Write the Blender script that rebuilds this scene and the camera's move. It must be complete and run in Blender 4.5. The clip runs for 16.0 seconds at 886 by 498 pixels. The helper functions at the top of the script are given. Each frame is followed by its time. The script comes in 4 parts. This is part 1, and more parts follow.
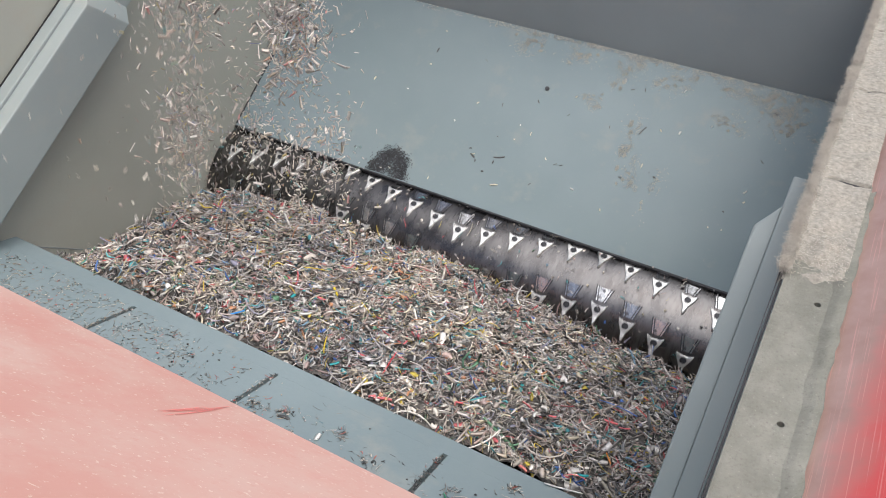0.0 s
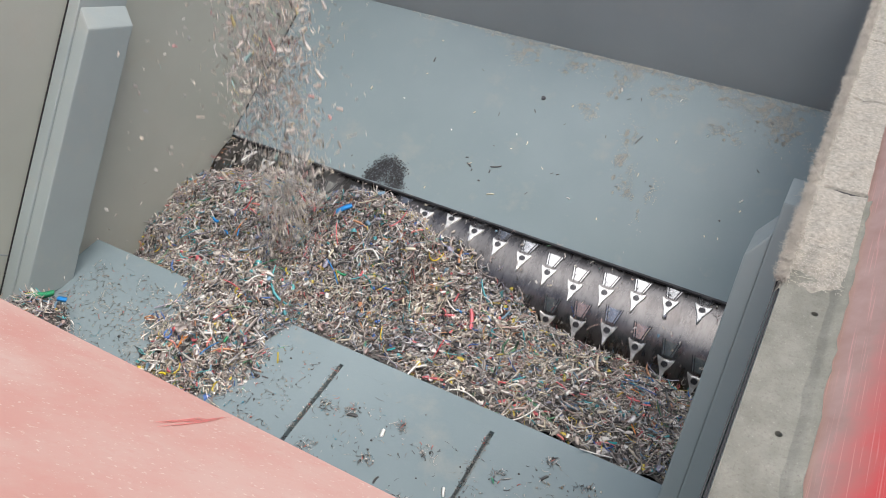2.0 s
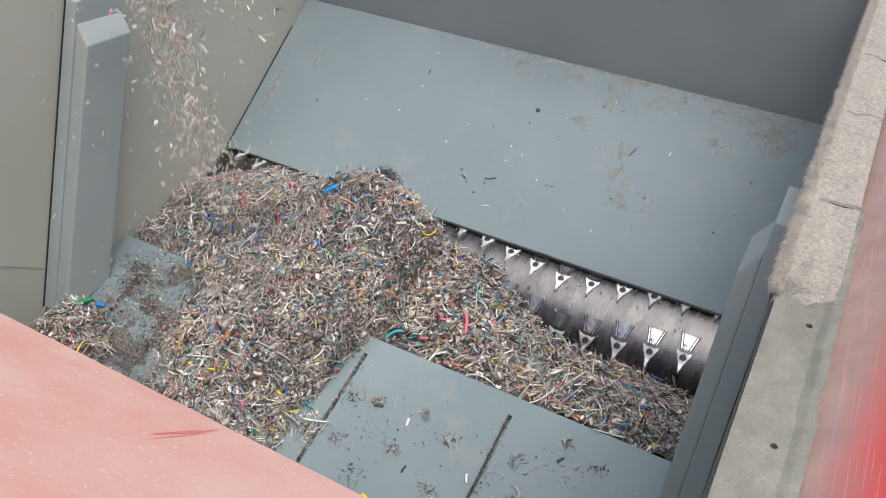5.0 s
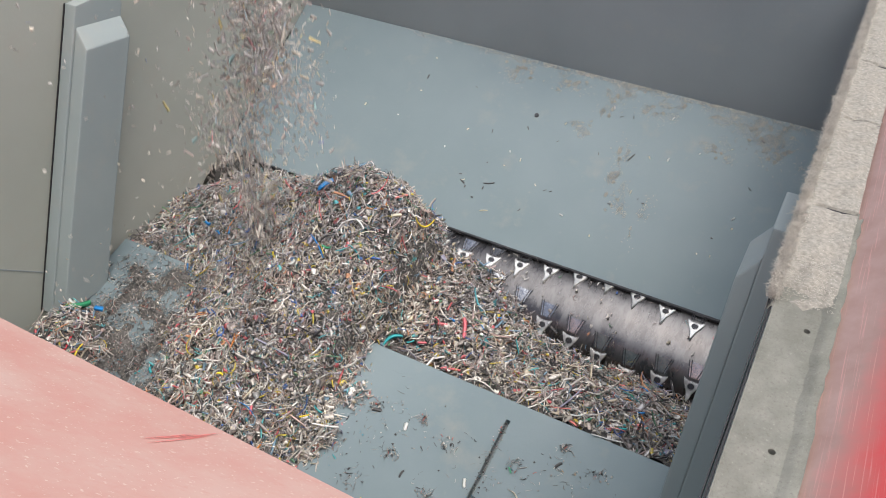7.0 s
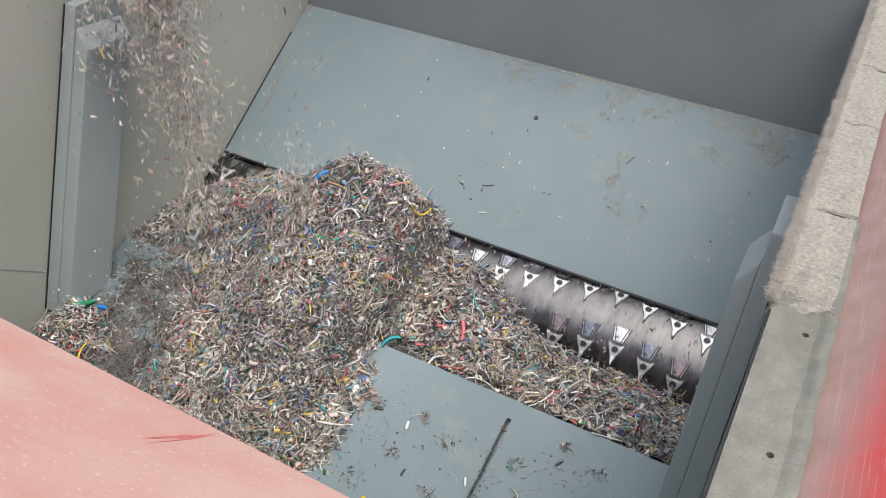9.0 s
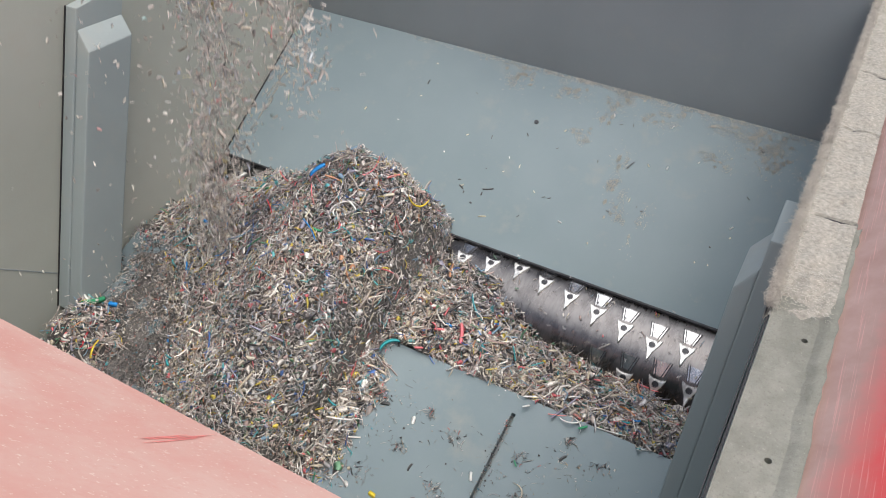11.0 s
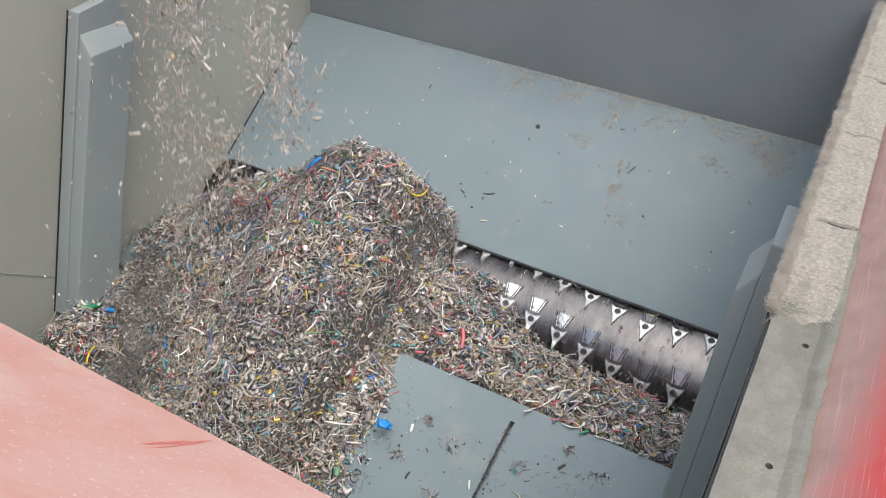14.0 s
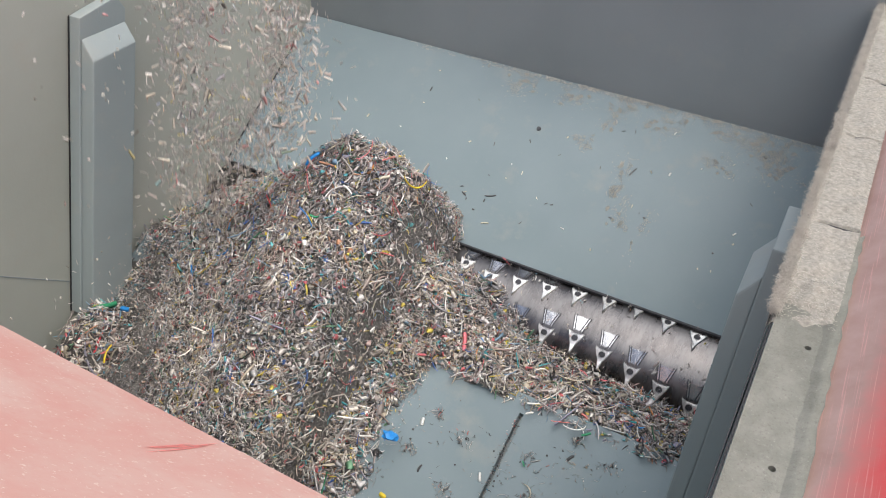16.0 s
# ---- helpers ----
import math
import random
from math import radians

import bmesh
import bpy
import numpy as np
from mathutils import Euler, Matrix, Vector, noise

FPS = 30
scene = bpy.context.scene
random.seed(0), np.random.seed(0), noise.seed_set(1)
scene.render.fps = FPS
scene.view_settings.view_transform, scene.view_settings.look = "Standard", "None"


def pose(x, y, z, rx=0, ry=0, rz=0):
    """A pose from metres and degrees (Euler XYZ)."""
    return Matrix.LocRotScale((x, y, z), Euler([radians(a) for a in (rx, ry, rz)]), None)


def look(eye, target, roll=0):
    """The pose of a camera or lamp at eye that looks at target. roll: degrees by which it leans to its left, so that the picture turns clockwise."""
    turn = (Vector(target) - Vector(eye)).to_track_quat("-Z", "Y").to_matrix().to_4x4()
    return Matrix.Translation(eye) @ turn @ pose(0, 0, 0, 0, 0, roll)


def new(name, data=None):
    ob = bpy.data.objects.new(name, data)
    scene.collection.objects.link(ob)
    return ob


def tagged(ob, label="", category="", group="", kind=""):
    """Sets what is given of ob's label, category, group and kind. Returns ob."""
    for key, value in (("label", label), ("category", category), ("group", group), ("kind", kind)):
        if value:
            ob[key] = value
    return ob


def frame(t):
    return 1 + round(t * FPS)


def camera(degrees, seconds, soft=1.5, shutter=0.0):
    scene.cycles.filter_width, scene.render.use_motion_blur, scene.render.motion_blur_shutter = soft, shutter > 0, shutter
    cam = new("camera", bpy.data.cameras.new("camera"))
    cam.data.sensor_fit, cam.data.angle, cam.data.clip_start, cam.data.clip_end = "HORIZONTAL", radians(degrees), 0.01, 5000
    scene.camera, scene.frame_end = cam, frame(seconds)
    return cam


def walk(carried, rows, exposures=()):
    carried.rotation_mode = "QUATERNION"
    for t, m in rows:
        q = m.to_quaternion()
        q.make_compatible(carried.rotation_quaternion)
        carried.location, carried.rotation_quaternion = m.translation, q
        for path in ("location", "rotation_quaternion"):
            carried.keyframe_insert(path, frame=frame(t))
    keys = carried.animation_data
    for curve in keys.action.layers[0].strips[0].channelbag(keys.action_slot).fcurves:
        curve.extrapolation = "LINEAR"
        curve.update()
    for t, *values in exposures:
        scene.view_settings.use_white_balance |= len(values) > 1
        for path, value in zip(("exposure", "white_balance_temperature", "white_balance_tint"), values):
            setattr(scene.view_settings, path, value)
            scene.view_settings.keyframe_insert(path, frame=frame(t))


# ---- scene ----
cam = camera(57.27, 16.0, soft=0.95, shutter=0.08)
PATH = [
    (0.0, look((0.0001, 0.0002, 2.9996), (-0.7355, 1.3293, 1.6988), 0.470)),
    (0.5, look((-0.0005, 0.0002, 2.9976), (-0.7345, 1.3344, 1.7011), 0.586)),
    (1.0, look((-0.0007, 0.0014, 2.9990), (-0.7340, 1.3394, 1.7059), 0.597)),
    (1.5, look((-0.0013, 0.0017, 3.0000), (-0.7354, 1.3432, 1.7110), 0.599)),
    (2.0, look((-0.0011, 0.0011, 2.9996), (-0.7363, 1.3468, 1.7156), 0.601)),
    (2.5, look((-0.0009, 0.0008, 3.0008), (-0.7375, 1.3485, 1.7197), 0.469)),
    (3.0, look((-0.0019, 0.0007, 2.9995), (-0.7373, 1.3534, 1.7230), 0.601)),
    (3.5, look((-0.0019, 0.0013, 3.0003), (-0.7368, 1.3577, 1.7275), 0.629)),
    (4.0, look((-0.0023, 0.0006, 2.9993), (-0.7351, 1.3618, 1.7304), 0.821)),
    (6.5, look((-0.0020, 0.0004, 2.9988), (-0.7341, 1.3752, 1.7443), 1.161)),
    (7.0, look((-0.0019, 0.0006, 2.9990), (-0.7339, 1.3773, 1.7464), 1.270)),
    (7.5, look((-0.0018, 0.0011, 2.9973), (-0.7339, 1.3799, 1.7472), 1.452)),
    (8.0, look((-0.0020, 0.0016, 2.9977), (-0.7345, 1.3803, 1.7477), 1.429)),
    (8.5, look((-0.0018, 0.0014, 2.9986), (-0.7345, 1.3809, 1.7495), 1.418)),
    (9.0, look((-0.0026, -0.0002, 2.9978), (-0.7331, 1.3814, 1.7498), 1.681)),
    (11.5, look((-0.0013, 0.0006, 2.9955), (-0.7341, 1.3885, 1.7558), 2.183)),
    (12.0, look((-0.0005, -0.0000, 2.9991), (-0.7354, 1.3878, 1.7606), 1.976)),
    (12.5, look((-0.0007, -0.0000, 2.9983), (-0.7381, 1.3886, 1.7622), 1.935)),
    (13.0, look((-0.0014, -0.0005, 2.9986), (-0.7399, 1.3883, 1.7634), 1.957)),
    (13.5, look((-0.0017, 0.0006, 2.9974), (-0.7403, 1.3902, 1.7632), 2.061)),
    (14.0, look((-0.0009, 0.0012, 2.9971), (-0.7405, 1.3916, 1.7643), 2.055)),
    (14.5, look((-0.0016, 0.0028, 2.9931), (-0.7395, 1.3964, 1.7629), 2.237)),
    (15.0, look((-0.0028, 0.0021, 2.9946), (-0.7419, 1.3952, 1.7645), 2.148)),
    (15.5, look((-0.0017, 0.0034, 2.9945), (-0.7427, 1.3959, 1.7649), 2.018)),
    (16.0, look((-0.0027, 0.0009, 2.9987), (-0.7453, 1.3925, 1.7692), 1.889)),
]
walk(cam, PATH)

# ---- light ----
world = bpy.data.worlds.new("sky")
scene.world = world
world.use_nodes = True
wn = world.node_tree
sky = wn.nodes.new("ShaderNodeTexSky")
sky.sky_type = "NISHITA"
sky.sun_disc = False
sky.sun_elevation, sky.sun_rotation = radians(72), radians(100)
sky.air_density, sky.dust_density = 1.0, 5.0
wn.nodes["Background"].inputs["Strength"].default_value = 0.15
wn.links.new(sky.outputs["Color"], wn.nodes["Background"].inputs["Color"])
sun = new("sun", bpy.data.lights.new("sun", "SUN"))
sun.data.energy, sun.data.angle, sun.data.color = 2.8, radians(80), (1.0, 1.0, 0.985)
sun.matrix_world = look((0.8, 0.9, 7.4), (-0.9, 1.2, 1.5))
scene.view_settings.exposure = 0.13

# ---- plan: one unit is a quarter of the ram's width, the lens stands at (0, 0, 3) ----
K = 0.4
PIV_Y, PIV_Z = 3.232, -2.103        # swing axis of the ram
ROT_Y, ROT_Z, ROT_R = 4.20, -4.095, 0.48
WALL_L, WALL_R = -4.3, 0.03
SL_A, SL_B = (4.195, -3.6), (5.447, -2.772)   # foot and top of the sloped plate
FLANGE = -1.8


def u(x, y, z):
    return Vector((x * K, y * K, z * K + 3.0))


# ---- materials ----
def nodes_of(name):
    m = bpy.data.materials.new(name)
    m.use_nodes = True
    nt = m.node_tree
    return m, nt, nt.nodes["Principled BSDF"]


def noise_node(nt, scale, detail=5, rough=0.6, coord="Object", stretch=None):
    tc = nt.nodes.new("ShaderNodeTexCoord")
    n = nt.nodes.new("ShaderNodeTexNoise")
    n.inputs["Scale"].default_value, n.inputs["Detail"].default_value, n.inputs["Roughness"].default_value = scale, detail, rough
    if stretch:
        mp = nt.nodes.new("ShaderNodeMapping")
        mp.inputs["Scale"].default_value = stretch
        nt.links.new(tc.outputs[coord], mp.inputs["Vector"])
        nt.links.new(mp.outputs["Vector"], n.inputs["Vector"])
    else:
        nt.links.new(tc.outputs[coord], n.inputs["Vector"])
    return n


def ramp(nt, fac, stops, constant=False):
    r = nt.nodes.new("ShaderNodeValToRGB")
    r.color_ramp.interpolation = "CONSTANT" if constant else "LINEAR"
    e = r.color_ramp.elements
    while len(e) < len(stops):
        e.new(0.5)
    for el, (p, c) in zip(e, stops):
        el.position = p
        el.color = (*c, 1) if len(c) == 3 else c
    nt.links.new(fac, r.inputs["Fac"])
    return r


def mixed(nt, fac, a, b):
    mx = nt.nodes.new("ShaderNodeMix")
    mx.data_type = "RGBA"
    nt.links.new(fac, mx.inputs["Factor"])
    for s, v in ((6, a), (7, b)):
        if isinstance(v, tuple):
            mx.inputs[s].default_value = (*v, 1)
        else:
            nt.links.new(v, mx.inputs[s])
    return mx.outputs[2]


def bump(nt, bsdf, height, strength, dist):
    b = nt.nodes.new("ShaderNodeBump")
    b.inputs["Strength"].default_value, b.inputs["Distance"].default_value = strength, dist
    nt.links.new(height, b.inputs["Height"])
    nt.links.new(b.outputs["Normal"], bsdf.inputs["Normal"])


def painted(name, base, worn, dust, rough=0.45, dusty=0.5, grit=None):
    """Painted sheet steel: broad tone, fine grain, dust patches, pale grit."""
    m, nt, b = nodes_of(name)
    broad = noise_node(nt, 2.2, 3, 0.55)
    fine = noise_node(nt, 60, 6, 0.7)
    patch = noise_node(nt, 7, 8, 0.68)
    tone = ramp(nt, broad.outputs["Fac"], ((0.3, base), (0.72, worn)))
    pf = ramp(nt, patch.outputs["Fac"], ((0.62 - 0.22 * dusty, (0, 0, 0)), (0.9, (1, 1, 1))))
    c = mixed(nt, pf.outputs["Color"], tone.outputs["Color"], dust)
    gf = ramp(nt, fine.outputs["Fac"], ((0.62, (0, 0, 0)), (0.78, (0.5, 0.5, 0.5))))
    c = mixed(nt, gf.outputs["Color"], c, dust)
    if grit:
        sp = noise_node(nt, 190, 3, 0.6)
        pf = ramp(nt, sp.outputs["Fac"], ((0.63, (0, 0, 0)), (0.70, (0.75, 0.75, 0.75))))
        c = mixed(nt, pf.outputs["Color"], c, grit)
        deep = noise_node(nt, 75, 4, 0.7)
        df = ramp(nt, deep.outputs["Fac"], ((0.56, (0, 0, 0)), (0.72, (0.45, 0.45, 0.45))))
        c = mixed(nt, df.outputs["Color"], c, base)
    nt.links.new(c, b.inputs["Base Color"])
    rr = ramp(nt, patch.outputs["Fac"], ((0.35, (rough, rough, rough)), (0.75, (0.85, 0.85, 0.85))))
    nt.links.new(rr.outputs["Color"], b.inputs["Roughness"])
    bump(nt, b, fine.outputs["Fac"], 0.25, 0.002)
    return m


M_BLUE = painted("blue_grey_paint", (0.167, 0.217, 0.234), (0.204, 0.256, 0.271), (0.29, 0.30, 0.275), 0.6, 0.25)
M_GREEN = painted("green_grey_paint", (0.332, 0.344, 0.300), (0.392, 0.401, 0.352), (0.375, 0.352, 0.295), 0.5, 0.3)
M_ARM = painted("arm_paint", (0.255, 0.295, 0.293), (0.30, 0.343, 0.338), (0.345, 0.352, 0.322), 0.5, 0.4)
M_DARK = painted("dark_grey_paint", (0.228, 0.256, 0.262), (0.276, 0.303, 0.307), (0.31, 0.32, 0.305), 0.55, 0.2)
M_RED = painted("red_paint", (0.55, 0.28, 0.23), (0.585, 0.36, 0.305), (0.60, 0.47, 0.405), 0.7, 1.0, (0.70, 0.58, 0.50))


def wiped_red():
    """Red paint under pale dust; the dust is wiped off towards the outer front corner, with pale scratches across it."""
    m, nt, b = nodes_of("wiped_red_paint")
    tc = nt.nodes.new("ShaderNodeTexCoord")
    sep = nt.nodes.new("ShaderNodeSeparateXYZ")
    nt.links.new(tc.outputs["Object"], sep.inputs["Vector"])
    n = noise_node(nt, 18, 6, 0.65)

    def math_node(op, p, q):
        k = nt.nodes.new("ShaderNodeMath")
        k.operation = op
        for i, v in enumerate((p, q)):
            if isinstance(v, float):
                k.inputs[i].default_value = v
            else:
                nt.links.new(v, k.inputs[i])
        return k.outputs[0]
    gx = math_node("MULTIPLY", math_node("SUBTRACT", sep.outputs["X"], 0.092), 17.0)
    gy = math_node("MULTIPLY", math_node("SUBTRACT", sep.outputs["Y"], 0.50), -1.5)
    v = math_node("ADD", math_node("ADD", gx, gy), math_node("MULTIPLY", math_node("SUBTRACT", n.outputs["Fac"], 0.5), 0.9))
    bare = ramp(nt, v, ((0.0, (0.0, 0.0, 0.0)), (0.85, (1.0, 1.0, 1.0))))
    dust = ramp(nt, n.outputs["Fac"], ((0.3, (0.30, 0.19, 0.168)), (0.7, (0.375, 0.262, 0.236))))
    c = mixed(nt, bare.outputs["Color"], dust.outputs["Color"], (0.52, 0.075, 0.075))
    sc = noise_node(nt, 9, 2, 0.5, stretch=(60.0, 0.8, 60.0))
    sf = ramp(nt, sc.outputs["Fac"], ((0.60, (0, 0, 0)), (0.67, (0.46, 0.46, 0.46))))
    c = mixed(nt, sf.outputs["Color"], c, (0.60, 0.31, 0.28))
    nt.links.new(c, b.inputs["Base Color"])
    b.inputs["Roughness"].default_value = 0.6
    bump(nt, b, n.outputs["Fac"], 0.2, 0.001)
    return m


M_RED_SCRAPED = wiped_red()


def dusty_steel():
    """Steel under a felt of beige dust: broad stains, grit and pale specks."""
    m, nt, b = nodes_of("dusty_steel")
    stain = noise_node(nt, 16, 6, 0.65)
    grit = noise_node(nt, 260, 4, 0.75)
    tone = ramp(nt, stain.outputs["Fac"], ((0.32, (0.135, 0.137, 0.115)), (0.5, (0.185, 0.187, 0.16)), (0.7, (0.245, 0.245, 0.212))))
    dark = ramp(nt, grit.outputs["Fac"], ((0.30, (0.55, 0.55, 0.55)), (0.46, (0, 0, 0))))
    c = mixed(nt, dark.outputs["Color"], tone.outputs["Color"], (0.10, 0.095, 0.08))
    pale = ramp(nt, grit.outputs["Fac"], ((0.62, (0, 0, 0)), (0.72, (0.6, 0.6, 0.6))))
    c = mixed(nt, pale.outputs["Color"], c, (0.38, 0.37, 0.33))
    nt.links.new(c, b.inputs["Base Color"])
    b.inputs["Roughness"].default_value = 0.9
    bump(nt, b, grit.outputs["Fac"], 0.5, 0.003)
    return m


M_CONCRETE = dusty_steel()


def plain(name, c, rough, metal=0.0, var=0.15, scale=40):
    m, nt, b = nodes_of(name)
    n = noise_node(nt, scale, 5, 0.65)
    lo, hi = tuple(v * (1 - var) for v in c), tuple(min(1, v * (1 + var)) for v in c)
    r = ramp(nt, n.outputs["Fac"], ((0.3, lo), (0.7, hi)))
    nt.links.new(r.outputs["Color"], b.inputs["Base Color"])
    b.inputs["Roughness"].default_value, b.inputs["Metallic"].default_value = rough, metal
    bump(nt, b, n.outputs["Fac"], 0.2, 0.002)
    return m


def rotor_steel():
    """Dark burnished steel, polished by the stream, with grease and scuffs in the turning direction."""
    m, nt, b = nodes_of("polished_rotor_steel")
    n = noise_node(nt, 22, 5, 0.6, stretch=(1.6, 0.8, 0.8))
    scuff = noise_node(nt, 60, 4, 0.65, stretch=(3.0, 0.6, 0.6))
    tone = ramp(nt, n.outputs["Fac"], ((0.36, (0.115, 0.108, 0.107)), (0.64, (0.175, 0.168, 0.166))))
    sf = ramp(nt, scuff.outputs["Fac"], ((0.52, (0, 0, 0)), (0.72, (0.4, 0.4, 0.4))))
    c = mixed(nt, sf.outputs["Color"], tone.outputs["Color"], (0.05, 0.046, 0.045))
    nt.links.new(c, b.inputs["Base Color"])
    rr = ramp(nt, n.outputs["Fac"], ((0.35, (0.22, 0.22, 0.22)), (0.7, (0.36, 0.36, 0.36))))
    nt.links.new(rr.outputs["Color"], b.inputs["Roughness"])
    b.inputs["Metallic"].default_value = 1.0
    bump(nt, b, n.outputs["Fac"], 0.08, 0.002)
    return m


M_ROTOR = rotor_steel()
M_KNIFE = plain("bright_knife_steel", (0.74, 0.735, 0.72), 0.45, 0.9, 0.3, 90)
M_POLISHED = plain("polished_flat_steel", (0.46, 0.455, 0.45), 0.16, 1.0, 0.4, 45)
M_BLACK = plain("plain_black", (0.018, 0.018, 0.02), 0.6, 0.0, 0.3)
M_STEEL = plain("dark_edge_steel", (0.05, 0.05, 0.055), 0.45, 0.6, 0.3)
M_FLUFF = plain("fibre_dust", (0.275, 0.26, 0.225), 1.0, 0.0, 0.32, 170)
M_FUZZ = plain("pale_fibre", (0.50, 0.475, 0.42), 1.0, 0.0, 0.15, 60)
M_CRUST = plain("dust_crust", (0.44, 0.425, 0.38), 1.0, 0.0, 0.25, 90)
# very dark, so the shade in gaps between loose shreds is painted in
M_CORE = plain("shaded_packed_shreds", (0.125, 0.116, 0.107), 0.9, 0.0, 0.75, 140)
M_EARTH = plain("ground", (0.22, 0.21, 0.19), 0.95, 0.0, 0.3, 3)


def shred_material(name, stops):
    m, nt, b = nodes_of(name)
    src = nt.nodes.new("ShaderNodeNewGeometry").outputs["Random Per Island"]
    r = ramp(nt, src, stops, True)
    n = noise_node(nt, 120, 4, 0.7)
    g = ramp(nt, n.outputs["Fac"], ((0.3, (0.72, 0.70, 0.68)), (0.62, (1, 1, 1))))
    mx = nt.nodes.new("ShaderNodeMix")
    mx.data_type, mx.blend_type = "RGBA", "MULTIPLY"
    mx.inputs["Factor"].default_value = 1.0
    nt.links.new(r.outputs["Color"], mx.inputs[6])
    nt.links.new(g.outputs["Color"], mx.inputs[7])
    big = noise_node(nt, 5.5, 3, 0.6)
    tone = ramp(nt, big.outputs["Fac"], ((0.32, (0.70, 0.69, 0.72)), (0.5, (1.02, 0.985, 0.97)), (0.68, (1.16, 1.1, 1.02))))
    m2 = nt.nodes.new("ShaderNodeMix")
    m2.data_type, m2.blend_type = "RGBA", "MULTIPLY"
    m2.inputs["Factor"].default_value = 1.0
    nt.links.new(mx.outputs[2], m2.inputs[6])
    nt.links.new(tone.outputs["Color"], m2.inputs[7])
    nt.links.new(m2.outputs[2], b.inputs["Base Color"])
    b.inputs["Roughness"].default_value = 0.5
    return m


MIX = ((0.0, (0.61, 0.58, 0.54)), (0.12, (0.34, 0.31, 0.29)), (0.20, (0.115, 0.11, 0.11)), (0.25, (0.76, 0.75, 0.72)),
       (0.36, (0.47, 0.42, 0.39)), (0.45, (0.055, 0.053, 0.056)), (0.51, (0.36, 0.365, 0.37)), (0.60, (0.58, 0.53, 0.42)),
       (0.69, (0.91, 0.90, 0.88)), (0.775, (0.40, 0.305, 0.28)), (0.815, (0.58, 0.45, 0.42)), (0.85, (0.36, 0.36, 0.46)), (0.870, (0.24, 0.39, 0.52)),
       (0.892, (0.68, 0.17, 0.19)), (0.914, (0.13, 0.46, 0.50)), (0.938, (0.09, 0.20, 0.54)), (0.953, (0.74, 0.61, 0.11)),
       (0.972, (0.17, 0.36, 0.22)), (0.985, (0.62, 0.32, 0.18)))
# shred colours lifted for pale dust and to offset the stream's own shading
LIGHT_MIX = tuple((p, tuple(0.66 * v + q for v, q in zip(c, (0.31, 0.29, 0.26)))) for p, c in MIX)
M_FALLING = shred_material("dusty_brightened_shreds", LIGHT_MIX)
M_SHRED = shred_material("mixed_plastic_shreds", MIX)
COLOURS = {"red": (0.70, 0.06, 0.08), "pink": (0.80, 0.20, 0.22), "yellow": (0.75, 0.56, 0.03), "blue": (0.02, 0.24, 0.62),
           "teal": (0.04, 0.36, 0.38), "green": (0.04, 0.30, 0.14), "white": (0.78, 0.77, 0.73), "cream": (0.68, 0.62, 0.48),
           "salmon": (0.78, 0.24, 0.21), "orange": (0.72, 0.25, 0.04), "dark grey": (0.07, 0.07, 0.07)}
M_DEBRIS = shred_material("dark_debris", ((0.0, (0.05, 0.05, 0.05)), (0.28, (0.14, 0.14, 0.14)), (0.46, (0.32, 0.30, 0.28)), (0.66, (0.62, 0.60, 0.57)), (0.88, (0.40, 0.33, 0.24)), (0.94, (0.55, 0.15, 0.12)), (0.97, (0.1, 0.3, 0.4))))
M_COL = {k: plain("plastic_" + k.replace(" ", "_"), c, 0.45, 0.0, 0.12, 60) for k, c in COLOURS.items()}


# ---- mesh helpers ----
def link(name, me, material, parent=None, label="", smooth=False):
    ob = new(name, me)
    if material and not me.materials:
        me.materials.append(material)
    if smooth:
        me.polygons.foreach_set("use_smooth", [True] * len(me.polygons))
    if parent:
        ob.parent = parent
    if label:
        ob["label"] = label
    return ob


def part(name, bm, material, parent=None, label="", smooth=False):
    me = bpy.data.meshes.new(name)
    bm.normal_update()
    bm.to_mesh(me)
    bm.free()
    return link(name, me, material, parent, label, smooth)


def bevelled(bm, w, seg=2):
    if w:
        bmesh.ops.bevel(bm, geom=list(bm.edges), offset=w, segments=seg, affect="EDGES", profile=0.6)
    return bm


def box(lo, hi, w=0.0):
    """A bevelled box between two corners."""
    bm = bmesh.new()
    c = [(a + b) / 2 for a, b in zip(lo, hi)]
    s = [abs(b - a) for a, b in zip(lo, hi)]
    bmesh.ops.create_cube(bm, size=1, matrix=Matrix.Translation(c) @ Matrix.Diagonal((*s, 1)))
    return bevelled(bm, w)


def prism(outline, x0, x1, w=0.0):
    """A plate whose outline lies in the y-z plane, from x0 to x1."""
    bm = bmesh.new()
    a = [bm.verts.new((x0, y, z)) for y, z in outline]
    b = [bm.verts.new((x1, y, z)) for y, z in outline]
    n = len(outline)
    bm.faces.new(a)
    bm.faces.new(list(reversed(b)))
    for i in range(n):
        bm.faces.new((a[(i + 1) % n], a[i], b[i], b[(i + 1) % n]))
    bmesh.ops.recalc_face_normals(bm, faces=bm.faces)
    return bevelled(bm, w)


def uprism(outline, x0, x1, w=0.0):
    return prism([(y * K, z * K + 3.0) for y, z in outline], x0 * K, x1 * K, w)


def sheet(a, b, thick):
    """Outline of a straight plate of that thickness under the line a-b."""
    dy, dz = b[0] - a[0], b[1] - a[1]
    n = math.hypot(dy, dz)
    oy, oz = dz / n * thick, -dy / n * thick
    return [a, b, (b[0] + oy, b[1] + oz), (a[0] + oy, a[1] + oz)]


def thing(name, m, label, category, group="", kind=""):
    ob = new(name)
    ob.matrix_world = m
    return tagged(ob, label, category, group, kind)


# ---- shreds ----
RNG = np.random.default_rng(7)


